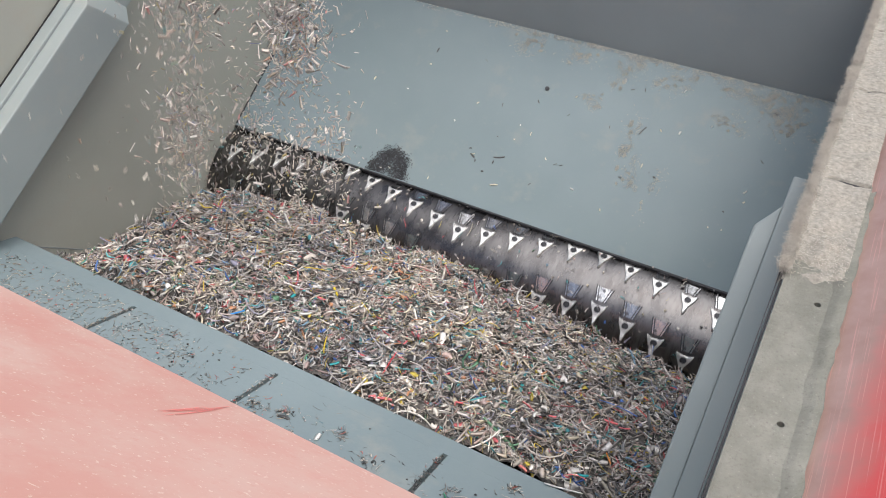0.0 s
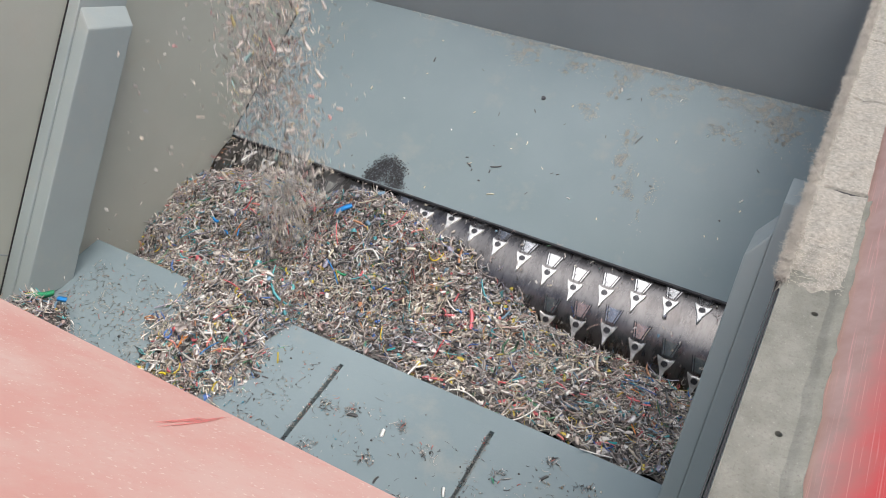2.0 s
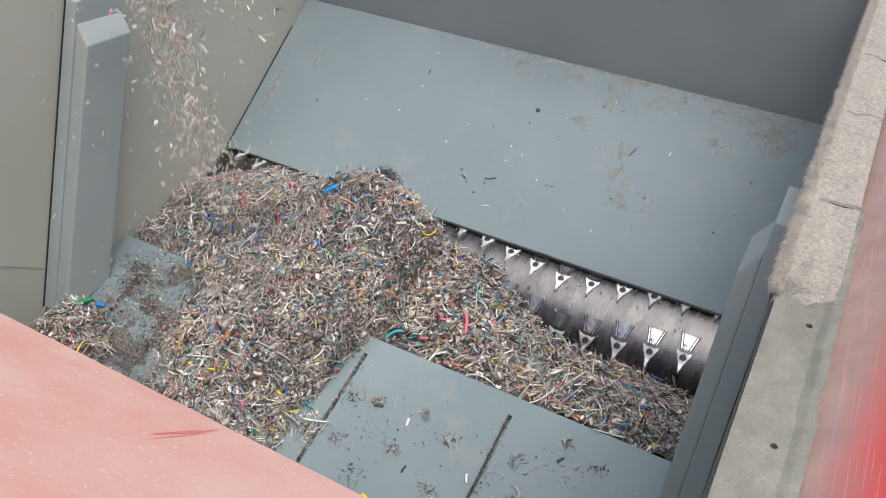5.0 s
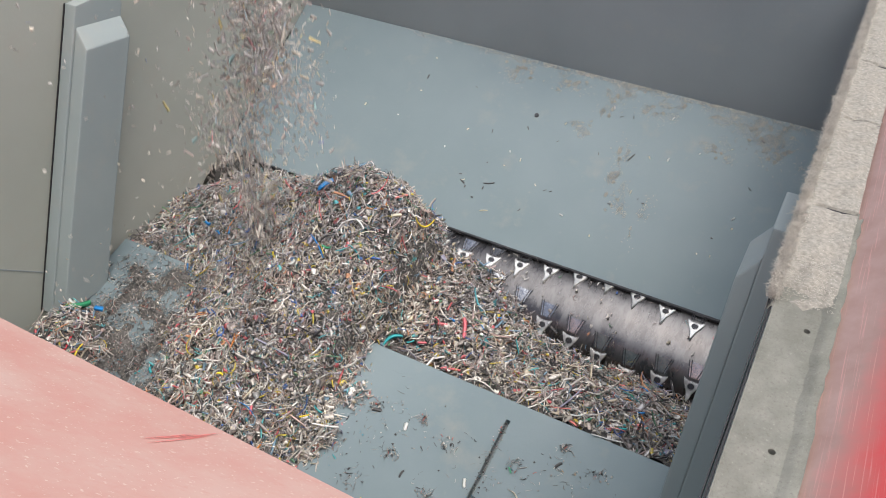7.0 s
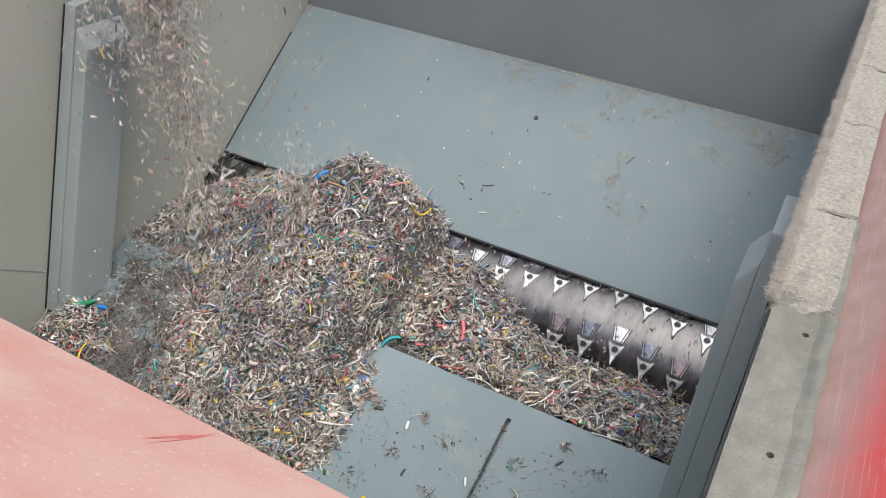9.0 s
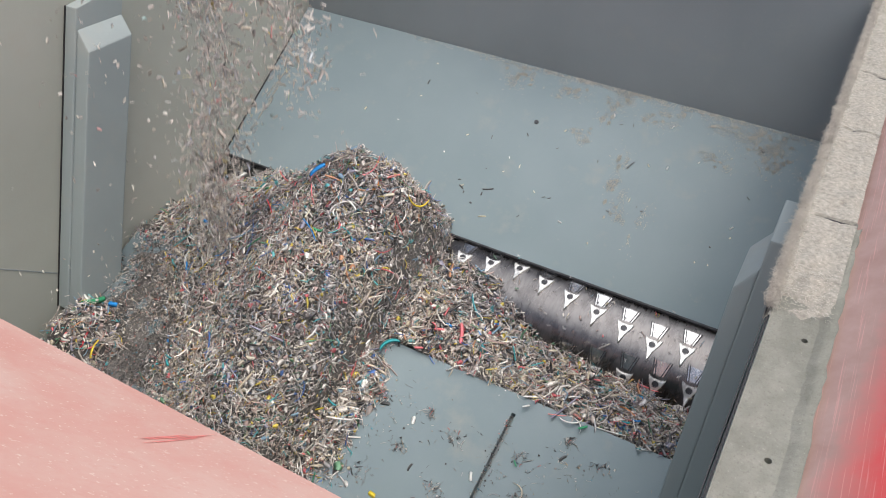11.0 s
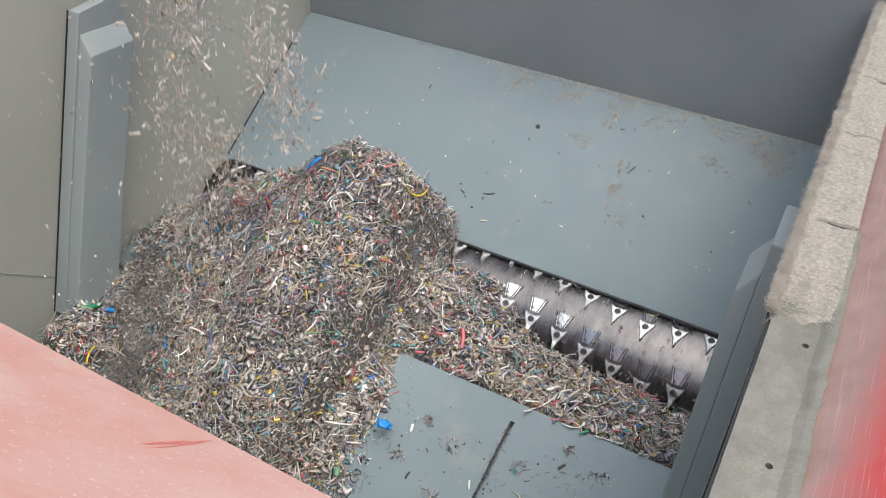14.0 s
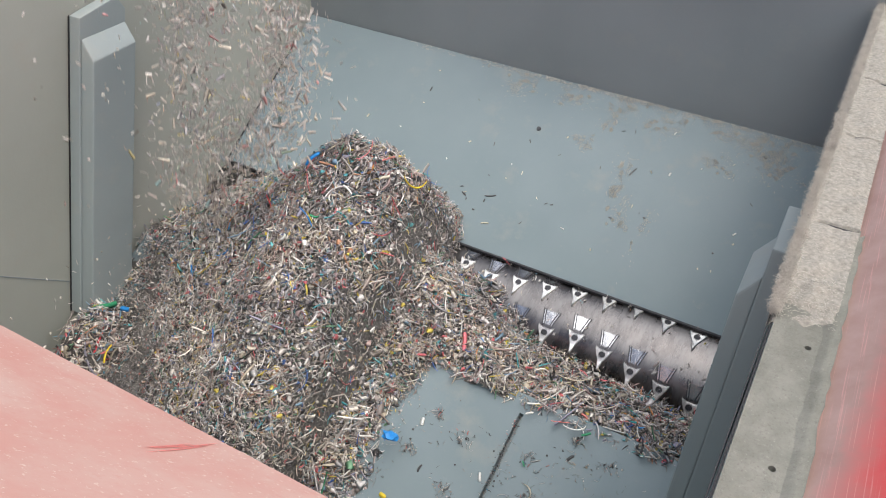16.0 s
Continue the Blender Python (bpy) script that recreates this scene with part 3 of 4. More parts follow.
def build_ram():
    ram = thing("swing_ram", pose(0, PIV_Y * K, PIV_Z * K + 3.0), "blue-grey steel swing ram with four plates and two arms", "shredder ram")
    back = (EDGE[0] - 1.9 * math.cos(AL), EDGE[1] - 1.9 * math.sin(AL))
    for i in range(4):
        x0 = -4.088 + i
        out = [ram_local(*p) for p in sheet(back, EDGE, 0.06)]
        part("ram_plate", prism(out, (x0 + (0.013 if i else -0.15)) * K, (x0 + 0.987 + (0.06 if i == 3 else 0)) * K, 0.0002), M_BLUE, ram)
    part("nose_bar", prism([ram_local(*p) for p in sheet(EDGE, NOSE, 0.06)], -4.238 * K, -0.041 * K, 0.0), M_BLUE, ram)
    front = [EDGE, (NOSE[0] - 0.02, NOSE[1] - 0.07), (EDGE[0] - 0.12, EDGE[1] - 0.62), (EDGE[0] - 0.9, EDGE[1] - 0.62), (EDGE[0] - 0.9, EDGE[1] - 0.33), (EDGE[0] - 0.05, EDGE[1] - 0.075)]
    part("ram_body", prism([ram_local(*p) for p in front[1:]], -4.2 * K, -0.06 * K, 0.003), M_ARM, ram)
    tan = 2.233
    fr = lambda z: -0.03 + (z + 0.5) / tan
    re = lambda z: -0.21 + (z + 0.03) / 2.18
    for name, xw, xm, xi in (("left", WALL_L + 0.01, -4.20, -4.10), ("right", 0.026, -0.065, -0.145)):
        zt, zb = (0.02 if name == "left" else -0.07), -1.72
        top = 0.14 if name == "left" else 0.06
        backing = [(re(zb), zb), (fr(zb), zb), (fr(top - 0.1), top - 0.1), (fr(top) - 0.08, top), (re(top), top)]
        arm = part("arm", prism([ram_local(*p) for p in backing], xw * K, xm * K, 0.003), M_ARM, ram)
        # thick wear block with a chamfered upper end
        bm = bmesh.new()
        block = [(re(zb) + 0.015, zb), (fr(zb) - 0.004, zb), (fr(zt - 0.05) - 0.004, zt - 0.05), (re(zt) + 0.015, zt)]
        block_in = [(block[0][0] + 0.006, block[0][1]), block[1], (fr(zt - 0.15) - 0.004, zt - 0.15), (re(zt - 0.11) + 0.022, zt - 0.11)]
        a = [bm.verts.new((xm * K, *ram_local(*p))) for p in block]
        b = [bm.verts.new((xi * K, *ram_local(*p))) for p in block_in]
        bm.faces.new(a)
        bm.faces.new(list(reversed(b)))
        for i in range(4):
            j = (i + 1) % 4
            bm.faces.new((a[j], a[i], b[i], b[j]))
        bmesh.ops.recalc_face_normals(bm, faces=bm.faces)
        part("wear_block", bevelled(bm, 0.004), M_ARM, arm)
        rear = [(re(zb) - 0.006, zb), (re(zb), zb), (re(top), top), (re(top) - 0.006, top)]
        if name == "left":
            # added black strip stands in for the dark gap behind the arm
            part("rubber_lip", prism([ram_local(*p) for p in rear], (xw - 0.004) * K, (xw + 0.004) * K), M_BLACK, arm, "black strip standing in for the gap between arm and wall")
    return ram


# ---- rotor ----
def build_rotor():
    rotor = thing("cutting_rotor", pose(0, ROT_Y * K, ROT_Z * K + 3.0), "polished dark steel shredder rotor with rows of bright knives", "rotor")
    bm = bmesh.new()
    R = ROT_R * K
    L0, L1 = (WALL_L + 0.02) * K, (WALL_R - 0.02) * K
    # drum with shallow turned grooves between the knife tracks
    pitch = 0.205
    nseg = int((L1 - L0) / (pitch * K) * 4)
    seg = 72
    rings = []
    for i in range(nseg + 1):
        x = L0 + (L1 - L0) * i / nseg
        rr = R - (0.0, 0.0005, 0.001, 0.0005)[i % 4]
        rings.append([bm.verts.new((x, rr * math.cos(2 * math.pi * j / seg), rr * math.sin(2 * math.pi * j / seg))) for j in range(seg)])
    for a, b in zip(rings, rings[1:]):
        for j in range(seg):
            k = (j + 1) % seg
            bm.faces.new((a[j], b[j], b[k], a[k]))
    bm.faces.new(list(reversed(rings[0])))
    bm.faces.new(rings[-1])
    bmesh.ops.recalc_face_normals(bm, faces=bm.faces)
    part("drum", bm, M_ROTOR, rotor, smooth=True)

    # one knife: a wedge plate with a tapering tail, a bored seat and a bright tip; +y is along the turn
    bm = bmesh.new()
    w, ln, h = 0.0245, 0.058, 0.004
    outline = [(-w, -0.002), (-w * 0.8, 0.012), (-w * 0.32, 0.034), (-w * 0.07, ln), (w * 0.07, ln), (w * 0.32, 0.034), (w * 0.8, 0.012), (w, -0.002), (w * 0.45, 0.004), (-w * 0.45, 0.004)]
    lo = [bm.verts.new((x, -y, -0.008)) for x, y in outline]
    hi = [bm.verts.new((x * 0.93, -y * 0.97, (h if y < 0.03 else 0.002))) for x, y in outline]
    bm.faces.new(hi)
    for i in range(len(outline)):
        j = (i + 1) % len(outline)
        bm.faces.new((lo[i], lo[j], hi[j], hi[i]))
    bmesh.ops.recalc_face_normals(bm, faces=bm.faces)
    knife_me = bpy.data.meshes.new("knife")
    bevelled(bm, 0.0012, 1).to_mesh(knife_me)
    bm.free()
    knife_me.materials.append(M_KNIFE)
    bm = bmesh.new()
    bmesh.ops.create_cone(bm, cap_ends=True, segments=14, radius1=0.009, radius2=0.0088, depth=0.004, matrix=Matrix.Translation((0, -0.0155, 0.0026)))
    bolt_me = bpy.data.meshes.new("bolt")
    bm.to_mesh(bolt_me)
    bm.free()
    bolt_me.materials.append(M_STEEL)
    # two pairs of leaning dark ridges added ahead of each knife, for reflected lines
    ridge_me = {}
    for flip in (1, -1):
        bm = bmesh.new()
        for shift in (0.0, 0.006):
            pts = [((0.0125 - shift) * flip, 0.006), ((0.0150 - shift) * flip, 0.006), ((0.0255 - shift) * flip, 0.048), ((0.0230 - shift) * flip, 0.048)]
            drop = lambda y: R - math.sqrt(R * R - y * y)
            lo = [bm.verts.new((x, y, -0.006 - drop(y))) for x, y in pts]
            hi = [bm.verts.new((x * 0.985, y, 0.0022 - drop(y))) for x, y in pts]
            bm.faces.new(hi)
            for i in range(4):
                bm.faces.new((lo[i], lo[(i + 1) % 4], hi[(i + 1) % 4], hi[i]))
        bmesh.ops.recalc_face_normals(bm, faces=bm.faces)
        ridge_me[flip] = bpy.data.meshes.new("pocket_edge")
        bm.to_mesh(ridge_me[flip])
        bm.free()
        ridge_me[flip].materials.append(M_STEEL)
    # flat added to give the drum separate bright patches of mirrored sky
    bm = bmesh.new()
    pts = [(-0.013, 0.007), (0.013, 0.007), (0.021, 0.044), (-0.021, 0.044)]
    lo = [bm.verts.new((x, y, -0.012)) for x, y in pts]
    hi = [bm.verts.new((x, y, 0.0006 - 0.0040 * (y / 0.044))) for x, y in pts]
    bm.faces.new(hi)
    for i in range(4):
        bm.faces.new((lo[i], lo[(i + 1) % 4], hi[(i + 1) % 4], hi[i]))
    bmesh.ops.recalc_face_normals(bm, faces=bm.faces)
    face_me = bpy.data.meshes.new("pocket_floor")
    bm.to_mesh(face_me)
    bm.free()
    face_me.materials.append(M_POLISHED)
    n = 20
    for row in range(8):
        for i in range(n):
            x = (WALL_L + 0.17 + i * pitch + (pitch / 2 if row % 2 else 0)) * K
            if x > L1 - 0.04:
                continue
            lag = abs(((i + 3 * (row // 2)) % 10) - 5) * 4.5     # shallow V rows
            a = radians(row * 45 + lag)
            m = Matrix.Translation((x, 0, 0)) @ Matrix.Rotation(a, 4, "X") @ Matrix.Translation((0, 0, R))
            k = link("knife", knife_me, None, rotor)
            k.matrix_local = m
            link("bolt_seat", bolt_me, None, k, "dark bolt seat")
            for flip in (1, -1):
                link("pocket_edge", ridge_me[flip], None, k, "dark ridge added for a line in the drum's reflections")
            link("pocket_floor", face_me, None, k, "polished flat added to mirror bright sky on the drum")
    # shreds caught on the drum
    n = 2200
    a = RNG.uniform(0, 2 * math.pi, n)
    nrm = np.stack((np.zeros(n), np.cos(a), np.sin(a)), -1)
    pos = nrm * (R + RNG.uniform(0.0, 0.02, n) * RNG.random(n))[:, None]
    pos[:, 0] = L0 + (L1 - L0) * RNG.random(n) ** 1.9
    pos[:, 0] = np.clip(pos[:, 0], L0, L1)
    v, f = shred_arrays(pos, nrm, 0.9, 0.6)
    c = link("caught_litter", array_mesh("caught_litter", v, f), M_SHRED, rotor)
    c["kind"] = "stuff"
    return rotor


# ---- heaps ----
def ridge(x, pts):
    return np.interp(x, [p[0] for p in pts], [p[1] for p in pts])


def drum_line(x):
    """Height at which the shreds meet the drum."""
    return ridge(x, ((-4.4, -3.88), (-3.4, -3.815), (-2.4, -3.82), (-1.5, -3.85), (-0.9, -3.93), (0.1, -4.02)))


def bed_height(x, y):
    low = drum_line(x) + ridge(x, ((-2.6, 0.12), (-2.2, 0.20), (-1.9, 0.18), (-1.6, 0.12), (-1.2, 0.02), (0, 0.0)))
    t = (3.78 - y) / (3.78 - 3.0)
    wall = 0.06 * (1 - smoothstep(-4.3, -3.6, x))
    return low + (-3.73 - low) * t + 0.06 * np.sin(np.clip(t, 0, 1) * math.pi) - wall


def front_height(x, y):
    low = drum_line(x)
    t = (3.78 - y) / (3.78 - 2.1)
    wall = (0.36 - 0.26 * smoothstep(2.6, 3.9, y)) * (1 - smoothstep(-4.3, -3.55, x))
    return low + (-3.255 - low) * t + 0.06 * np.sin(np.clip(t, 0, 1) * math.pi) - wall - 0.05 * (1 - smoothstep(2.08, 2.26, y))


def mound_height(x, y):
    top = ridge(x, ((-4.4, -3.84), (-4.2, -3.70), (-3.8, -3.38), (-3.32, -3.13), (-3.0, -2.90), (-2.75, -2.64), (-2.56, -2.55), (-2.35, -2.56), (-2.2, -2.63), (-2.12, -2.85), (-2.07, -3.22), (-1.6, -3.58), (-1.1, -3.8), (0.1, -4.2)))
    cy = 3.62
    return top - np.where(y < cy, 0.62 * np.abs(y - cy) ** 1.25, (0.40 + 0.75 * smoothstep(-3.5, -2.9, x)) * np.abs(y - cy)) - 0.03


def spill_plate(y):
    return -3.75 - (2.88 - y) * 0.278


def spill_height(x, y):
    edge = -1.86 + 0.17 * np.clip((2.95 - y) / 0.6, 0, 1)
    gx = (0.15 * np.clip((x + 4.4) / 0.3, 0, 1) + 0.85 * np.clip((x + 3.5) / 0.8, 0, 1)) * np.clip((edge - x) / 0.85, 0, 1)
    rise = 0.10 + 0.28 * smoothstep(1.3, 2.9, y) + 0.22 * smoothstep(2.8, 3.4, y)
    return spill_plate(y) - 0.06 + (rise + 0.06) * gx ** 0.8


def fine_height(x, y):
    """A thin litter of crumbs on the ram plates beside the spill."""
    return spill_plate(y) + 0.058 + 0.02 * smooth_noise(x, y, 0.4, 91) - 0.05 * smoothstep(-3.1, -2.5, x) - 0.05 * (1 - smoothstep(-4.15, -3.95, x))


HEAPS = {}


def build_heaps():
    HEAPS["bed"] = heap("shred_heap", bed_height, (WALL_L + 0.02, -0.02), (3.14, 4.05), lambda x, y: y < 4.0, 22000,
                        "heap of mixed shredded plastic between ram and rotor", seed=11)
    HEAPS["front"] = heap("shred_heap", front_height, (WALL_L + 0.04, -0.05), (2.155, 3.85), lambda x, y: (y > 1.9), 34000,
                          "heap of mixed shredded plastic in front of ram", seed=21)
    HEAPS["mound"] = heap("shred_mound", mound_height, (WALL_L + 0.03, -1.2), (2.0, 4.7), lambda x, y: mound_height(x, y) > np.maximum(-4.05, -3.66 + 0.66 * (y - 4.195)), 78000,
                          "growing mound of shredded plastic over the rotor", seed=31)
    HEAPS["spill"] = heap("shred_spill", spill_height, (WALL_L + 0.03, -1.2), (1.3, 3.1), lambda x, y: spill_height(x, y) > spill_plate(y) - 0.03, 50000,
                          "shredded plastic spilling over the ram plates", seed=41)
    HEAPS["fine"] = heap("crumb_litter", fine_height, (WALL_L + 0.12, -2.5), (1.5, 2.97), lambda x, y: fine_height(x, y) > spill_plate(y) + 0.01, 24000,
                         "thin litter of fine grey plastic crumbs on the ram plates", seed=61)


# ---- loose pieces ----
PIECES = []      # (object, carrier, base matrix)


def ram_plate_z(y):
    return EDGE[1] + PIV_Z - (PIV_Y + EDGE[0] - y) * math.tan(AL)


def on_ram(ob):
    """Shift a thing built in place so that its origin lies on the swing axis, and let it ride on the ram."""
    shift = Matrix.Translation((0, -PIV_Y * K, -PIV_Z * K - 3.0))
    for o in (ob, *ob.children_recursive):
        if o.type == "MESH":
            o.data.transform(shift)
    ob.matrix_world = pose(0, PIV_Y * K, PIV_Z * K + 3.0)
    ON_RAM.append(ob)
    return ob


def build_ram_debris():
    def corner(x, y):
        d = np.hypot((x + 4.05) / 0.42, (y - 2.1) / 0.36)
        return ram_plate_z(y) + 0.27 * np.clip(1 - d ** 1.6, -0.3, 1)
    c = heap("shred_pile", corner, (WALL_L + 0.22, -3.5), (1.6, 2.6), lambda x, y: corner(x, y) > ram_plate_z(y) + 0.01, 1500,
             "small pile of coloured shreds at the foot of the ram arm", seed=51)
    on_ram(c)
    # scattered bits, denser beside the pile and along the joints
    n = 2400
    x = np.concatenate((RNG.uniform(-4.05, -0.2, 1000), -2.2 - np.abs(RNG.normal(0, 0.75, n)), RNG.uniform(-4.06, -2.5, 4600), np.repeat([-3.09, -2.09, -1.09], 220) + RNG.normal(0, 0.010, 660),
                        RNG.normal(-1.75, 0.12, 60), RNG.normal(-0.95, 0.10, 60), RNG.normal(-0.62, 0.10, 45)))
    m = len(x)
    y = RNG.uniform(1.5, 2.86, m)
    y[-165:-105] = RNG.normal(2.55, 0.10, 60)
    y[-105:-45] = RNG.normal(2.5, 0.10, 60)
    y[-45:] = RNG.normal(2.72, 0.06, 45)
    ok = (x > -4.06) & (y < 2.87) & ((np.arange(m) > 7000) | (RNG.random(m) < 0.45 + 0.5 * smooth_noise(x, y, 0.35, 61)))
    x, y = x[ok], y[ok]
    m = len(x)
    nrm = np.tile((0.0, -math.sin(AL), math.cos(AL)), (m, 1))
    pos = np.stack((x * K, y * K, ram_plate_z(y) * K + 3.0 + RNG.uniform(0.0008, 0.004, m)), -1)
    v, f = shred_arrays(pos, nrm, 0.5, 0.92)
    d = link("plate_debris", array_mesh("plate_debris", v, f), M_DEBRIS)
    tagged(d, "small dark and pale plastic bits scattered on ram plates", "debris", kind="stuff")
    on_ram(d)


def strip(colour, length, width, curl, m, label, category="plastic strip", group="loose plastic strips"):
    nrm = np.array(((0.0, 0.0, 1.0),))
    v, f = ribbons(np.zeros((1, 3)), nrm, np.array((length,)), np.array((width,)), np.array((min(width * 0.3, 0.0013),)), np.array((curl,)), np.array((1.0,)), 9)
    ob = link("plastic_strip", array_mesh("plastic_strip", v, f), M_COL[colour], None, smooth=False)
    ob.matrix_world = m
    return tagged(ob, label, category, group)


def normal_of(h, x, y):
    e = 0.03
    X, Y = np.array((x, x + e, x)), np.array((y, y, y + e))
    z = h(X, Y)
    n = Vector((-(z[1] - z[0]) / e, -(z[2] - z[0]) / e, 1)).normalized()
    return float(z[0]), n


def lay(h, x, y, lift=0.006, lean=0.3, r=random):
    z, n = normal_of(h, x, y)
    n = (n + Vector((r.uniform(-lean, lean), r.uniform(-lean, lean), 0))).normalized()
    q = n.to_track_quat("Z", "Y").to_matrix().to_4x4()
    return Matrix.Translation(u(x, y, z) + n * lift) @ q @ Matrix.Rotation(r.uniform(0, 6.28), 4, "Z")


def build_strips():
    r = random.Random(77)
    r2 = np.random.default_rng(78)
    names = ("white", "white", "white", "white", "white", "cream", "cream", "cream", "yellow", "yellow", "blue", "blue", "teal", "teal", "red", "pink", "pink", "salmon", "orange", "green", "dark grey")
    spots = [("bed", bed_height, (-3.9, -0.3), (3.05, 3.7), 60, "on the heap beside the rotor"),
             ("front", front_height, (-3.9, -0.3), (2.12, 2.95), 45, "on the heap before the ram"),
             ("mound", mound_height, (-3.9, -2.2), (2.95, 3.75), 75, "on the mound over the rotor"),
             ("spill", spill_height, (-3.5, -1.8), (1.9, 2.95), 60, "on the spilled shreds")]
    for carrier, h, xr, yr, n, where in spots:
        for _ in range(n):
            c = r.choice(names)
            x, y = r.uniform(*xr), r.uniform(*yr)
            long = r.random() < 0.35
            ob = strip(c, r.uniform(0.045, 0.075) if long else r.uniform(0.016, 0.036), r.uniform(0.0022, 0.004) if long else r.uniform(0.004, 0.009),
                       r.gauss(0, 1.3), lay(h, x, y, 0.013, 0.35, r), ("long " if long else "short ") + c + " plastic strip " + where)
            PIECES.append((ob, carrier, ob.matrix_world.copy()))
    # strips that stand out
    h = bed_height
    for c, ln, wd, curl, x, y, lab in (("pink", 0.075, 0.011, 0.3, -1.62, 3.36, "bright pink-red plastic strip on the heap"),
                                       ("teal", 0.06, 0.010, 1.5, -2.0, 3.1, "teal curled plastic strip on the heap"),
                                       ("white", 0.07, 0.006, 2.4, -0.75, 3.1, "white curled plastic tube on the heap")):
        ob = strip(c, ln, wd, curl, lay(h, x, y, 0.012, 0.1, r), lab)
        PIECES.append((ob, "bed", ob.matrix_world.copy()))
    h = mound_height
    for c, ln, wd, curl, x, y, lab in (("yellow", 0.10, 0.005, 1.9, -2.17, 3.55, "long yellow curled plastic strip on the mound"),
                                       ("blue", 0.05, 0.016, 0.8, -2.75, 3.45, "blue plastic flake on the mound")):
        ob = strip(c, ln, wd, curl, lay(h, x, y, 0.028, 0.1, r), lab)
        PIECES.append((ob, "mound", ob.matrix_world.copy()))
    flat = lambda x, y: ram_plate_z(y) + 0.13 + 0.0 * x
    for c, ln, wd, curl, x, y, lab in (("red", 0.11, 0.012, 0.3, -3.88, 2.16, "bright red plastic strip at the foot of the arm"),
                                       ("yellow", 0.055, 0.016, 0.9, -3.75, 2.08, "yellow plastic scrap at the foot of the arm"),
                                       ("green", 0.08, 0.016, 0.5, -4.0, 2.34, "green plastic scrap at the foot of the arm"),
                                       ("white", 0.075, 0.009, 0.9, -4.1, 2.35, "white plastic strip at the foot of the arm"),
                                       ("blue", 0.03, 0.014, 0.3, -3.85, 2.38, "blue plastic scrap at the foot of the arm")):
        ob = strip(c, ln, wd, curl, lay(flat, x, y, 0.014, 0.15, r), lab)
        ob.data.transform(ob.matrix_world)
        ob.matrix_world = Matrix()
        on_ram(ob)
    flat = lambda x, y: ram_plate_z(y) + 0.0 * x
    for x, y, k, sp in ((-1.86, 2.64, 40, 0.022), (-1.55, 2.68, 30, 0.018), (-1.62, 2.42, 34, 0.022), (-0.72, 2.86, 34, 0.016), (-0.93, 2.66, 30, 0.022), (-0.86, 2.45, 46, 0.022), (-1.95, 2.35, 40, 0.03), (-1.75, 2.2, 40, 0.03), (-1.35, 2.6, 36, 0.03), (-0.5, 2.78, 30, 0.025), (-1.98, 2.6, 50, 0.035), (-1.3, 2.3, 40, 0.03)):
        pos = np.stack((r2.normal(x * K, sp * 0.5, k), r2.normal(y * K, sp * 0.4, k), np.zeros(k)), -1)
        pos[:, 2] = ram_plate_z(pos[:, 1] / K) * K + 3.0 + np.abs(r2.normal(0.002, 0.004, k))
        v, f = shred_arrays(pos, np.tile((0.0, -math.sin(AL), math.cos(AL)), (k, 1)), 0.6, 0.7)
        ob = link("debris_clump", array_mesh("debris_clump", v, f), M_DEBRIS)
        on_ram(tagged(ob, "small tangled clump of dark plastic bits on ram plate", "debris", "clumps on the ram", "stuff"))
    for c, ln, wd, curl, x, y in (("dark grey", 0.04, 0.009, 1.6, -1.83, 2.62), ("white", 0.02, 0.012, 0.2, -1.62, 2.6), ("yellow", 0.018, 0.014, 0.3, -1.62, 2.12),
                                  ("dark grey", 0.03, 0.007, 1.8, -0.72, 2.76), ("cream", 0.05, 0.004, 2.6, -0.85, 2.5), ("dark grey", 0.02, 0.007, 1.5, -1.4, 2.2),
                                  ("white", 0.022, 0.008, 0.4, -1.15, 2.45), ("dark grey", 0.024, 0.006, 1.6, -1.5, 2.35), ("green", 0.015, 0.01, 0.2, -0.95, 2.62)):
        ob = strip(c, ln, wd, curl, lay(flat, x, y, 0.003, 0.08, r), c + " plastic scrap lying on the ram plate", "plastic scrap", "scraps on the ram")
        ob.data.transform(ob.matrix_world)
        ob.matrix_world = Matrix()
        on_ram(ob)


def build_blue_clump():
    """A crumpled blue scrap that drops onto the ram late on."""
    bm = bmesh.new()
    bmesh.ops.create_icosphere(bm, subdivisions=2, radius=0.016)
    r = random.Random(5)
    for v in bm.verts:
        v.co = Vector((v.co.x * 1.25, v.co.y, v.co.z * 0.7)) * r.uniform(0.65, 1.25)
    ob = part("blue_scrap", bm, M_COL["blue"])
    tagged(ob, "crumpled bright blue plastic scrap on the ram plate", "plastic scrap")
    return ob


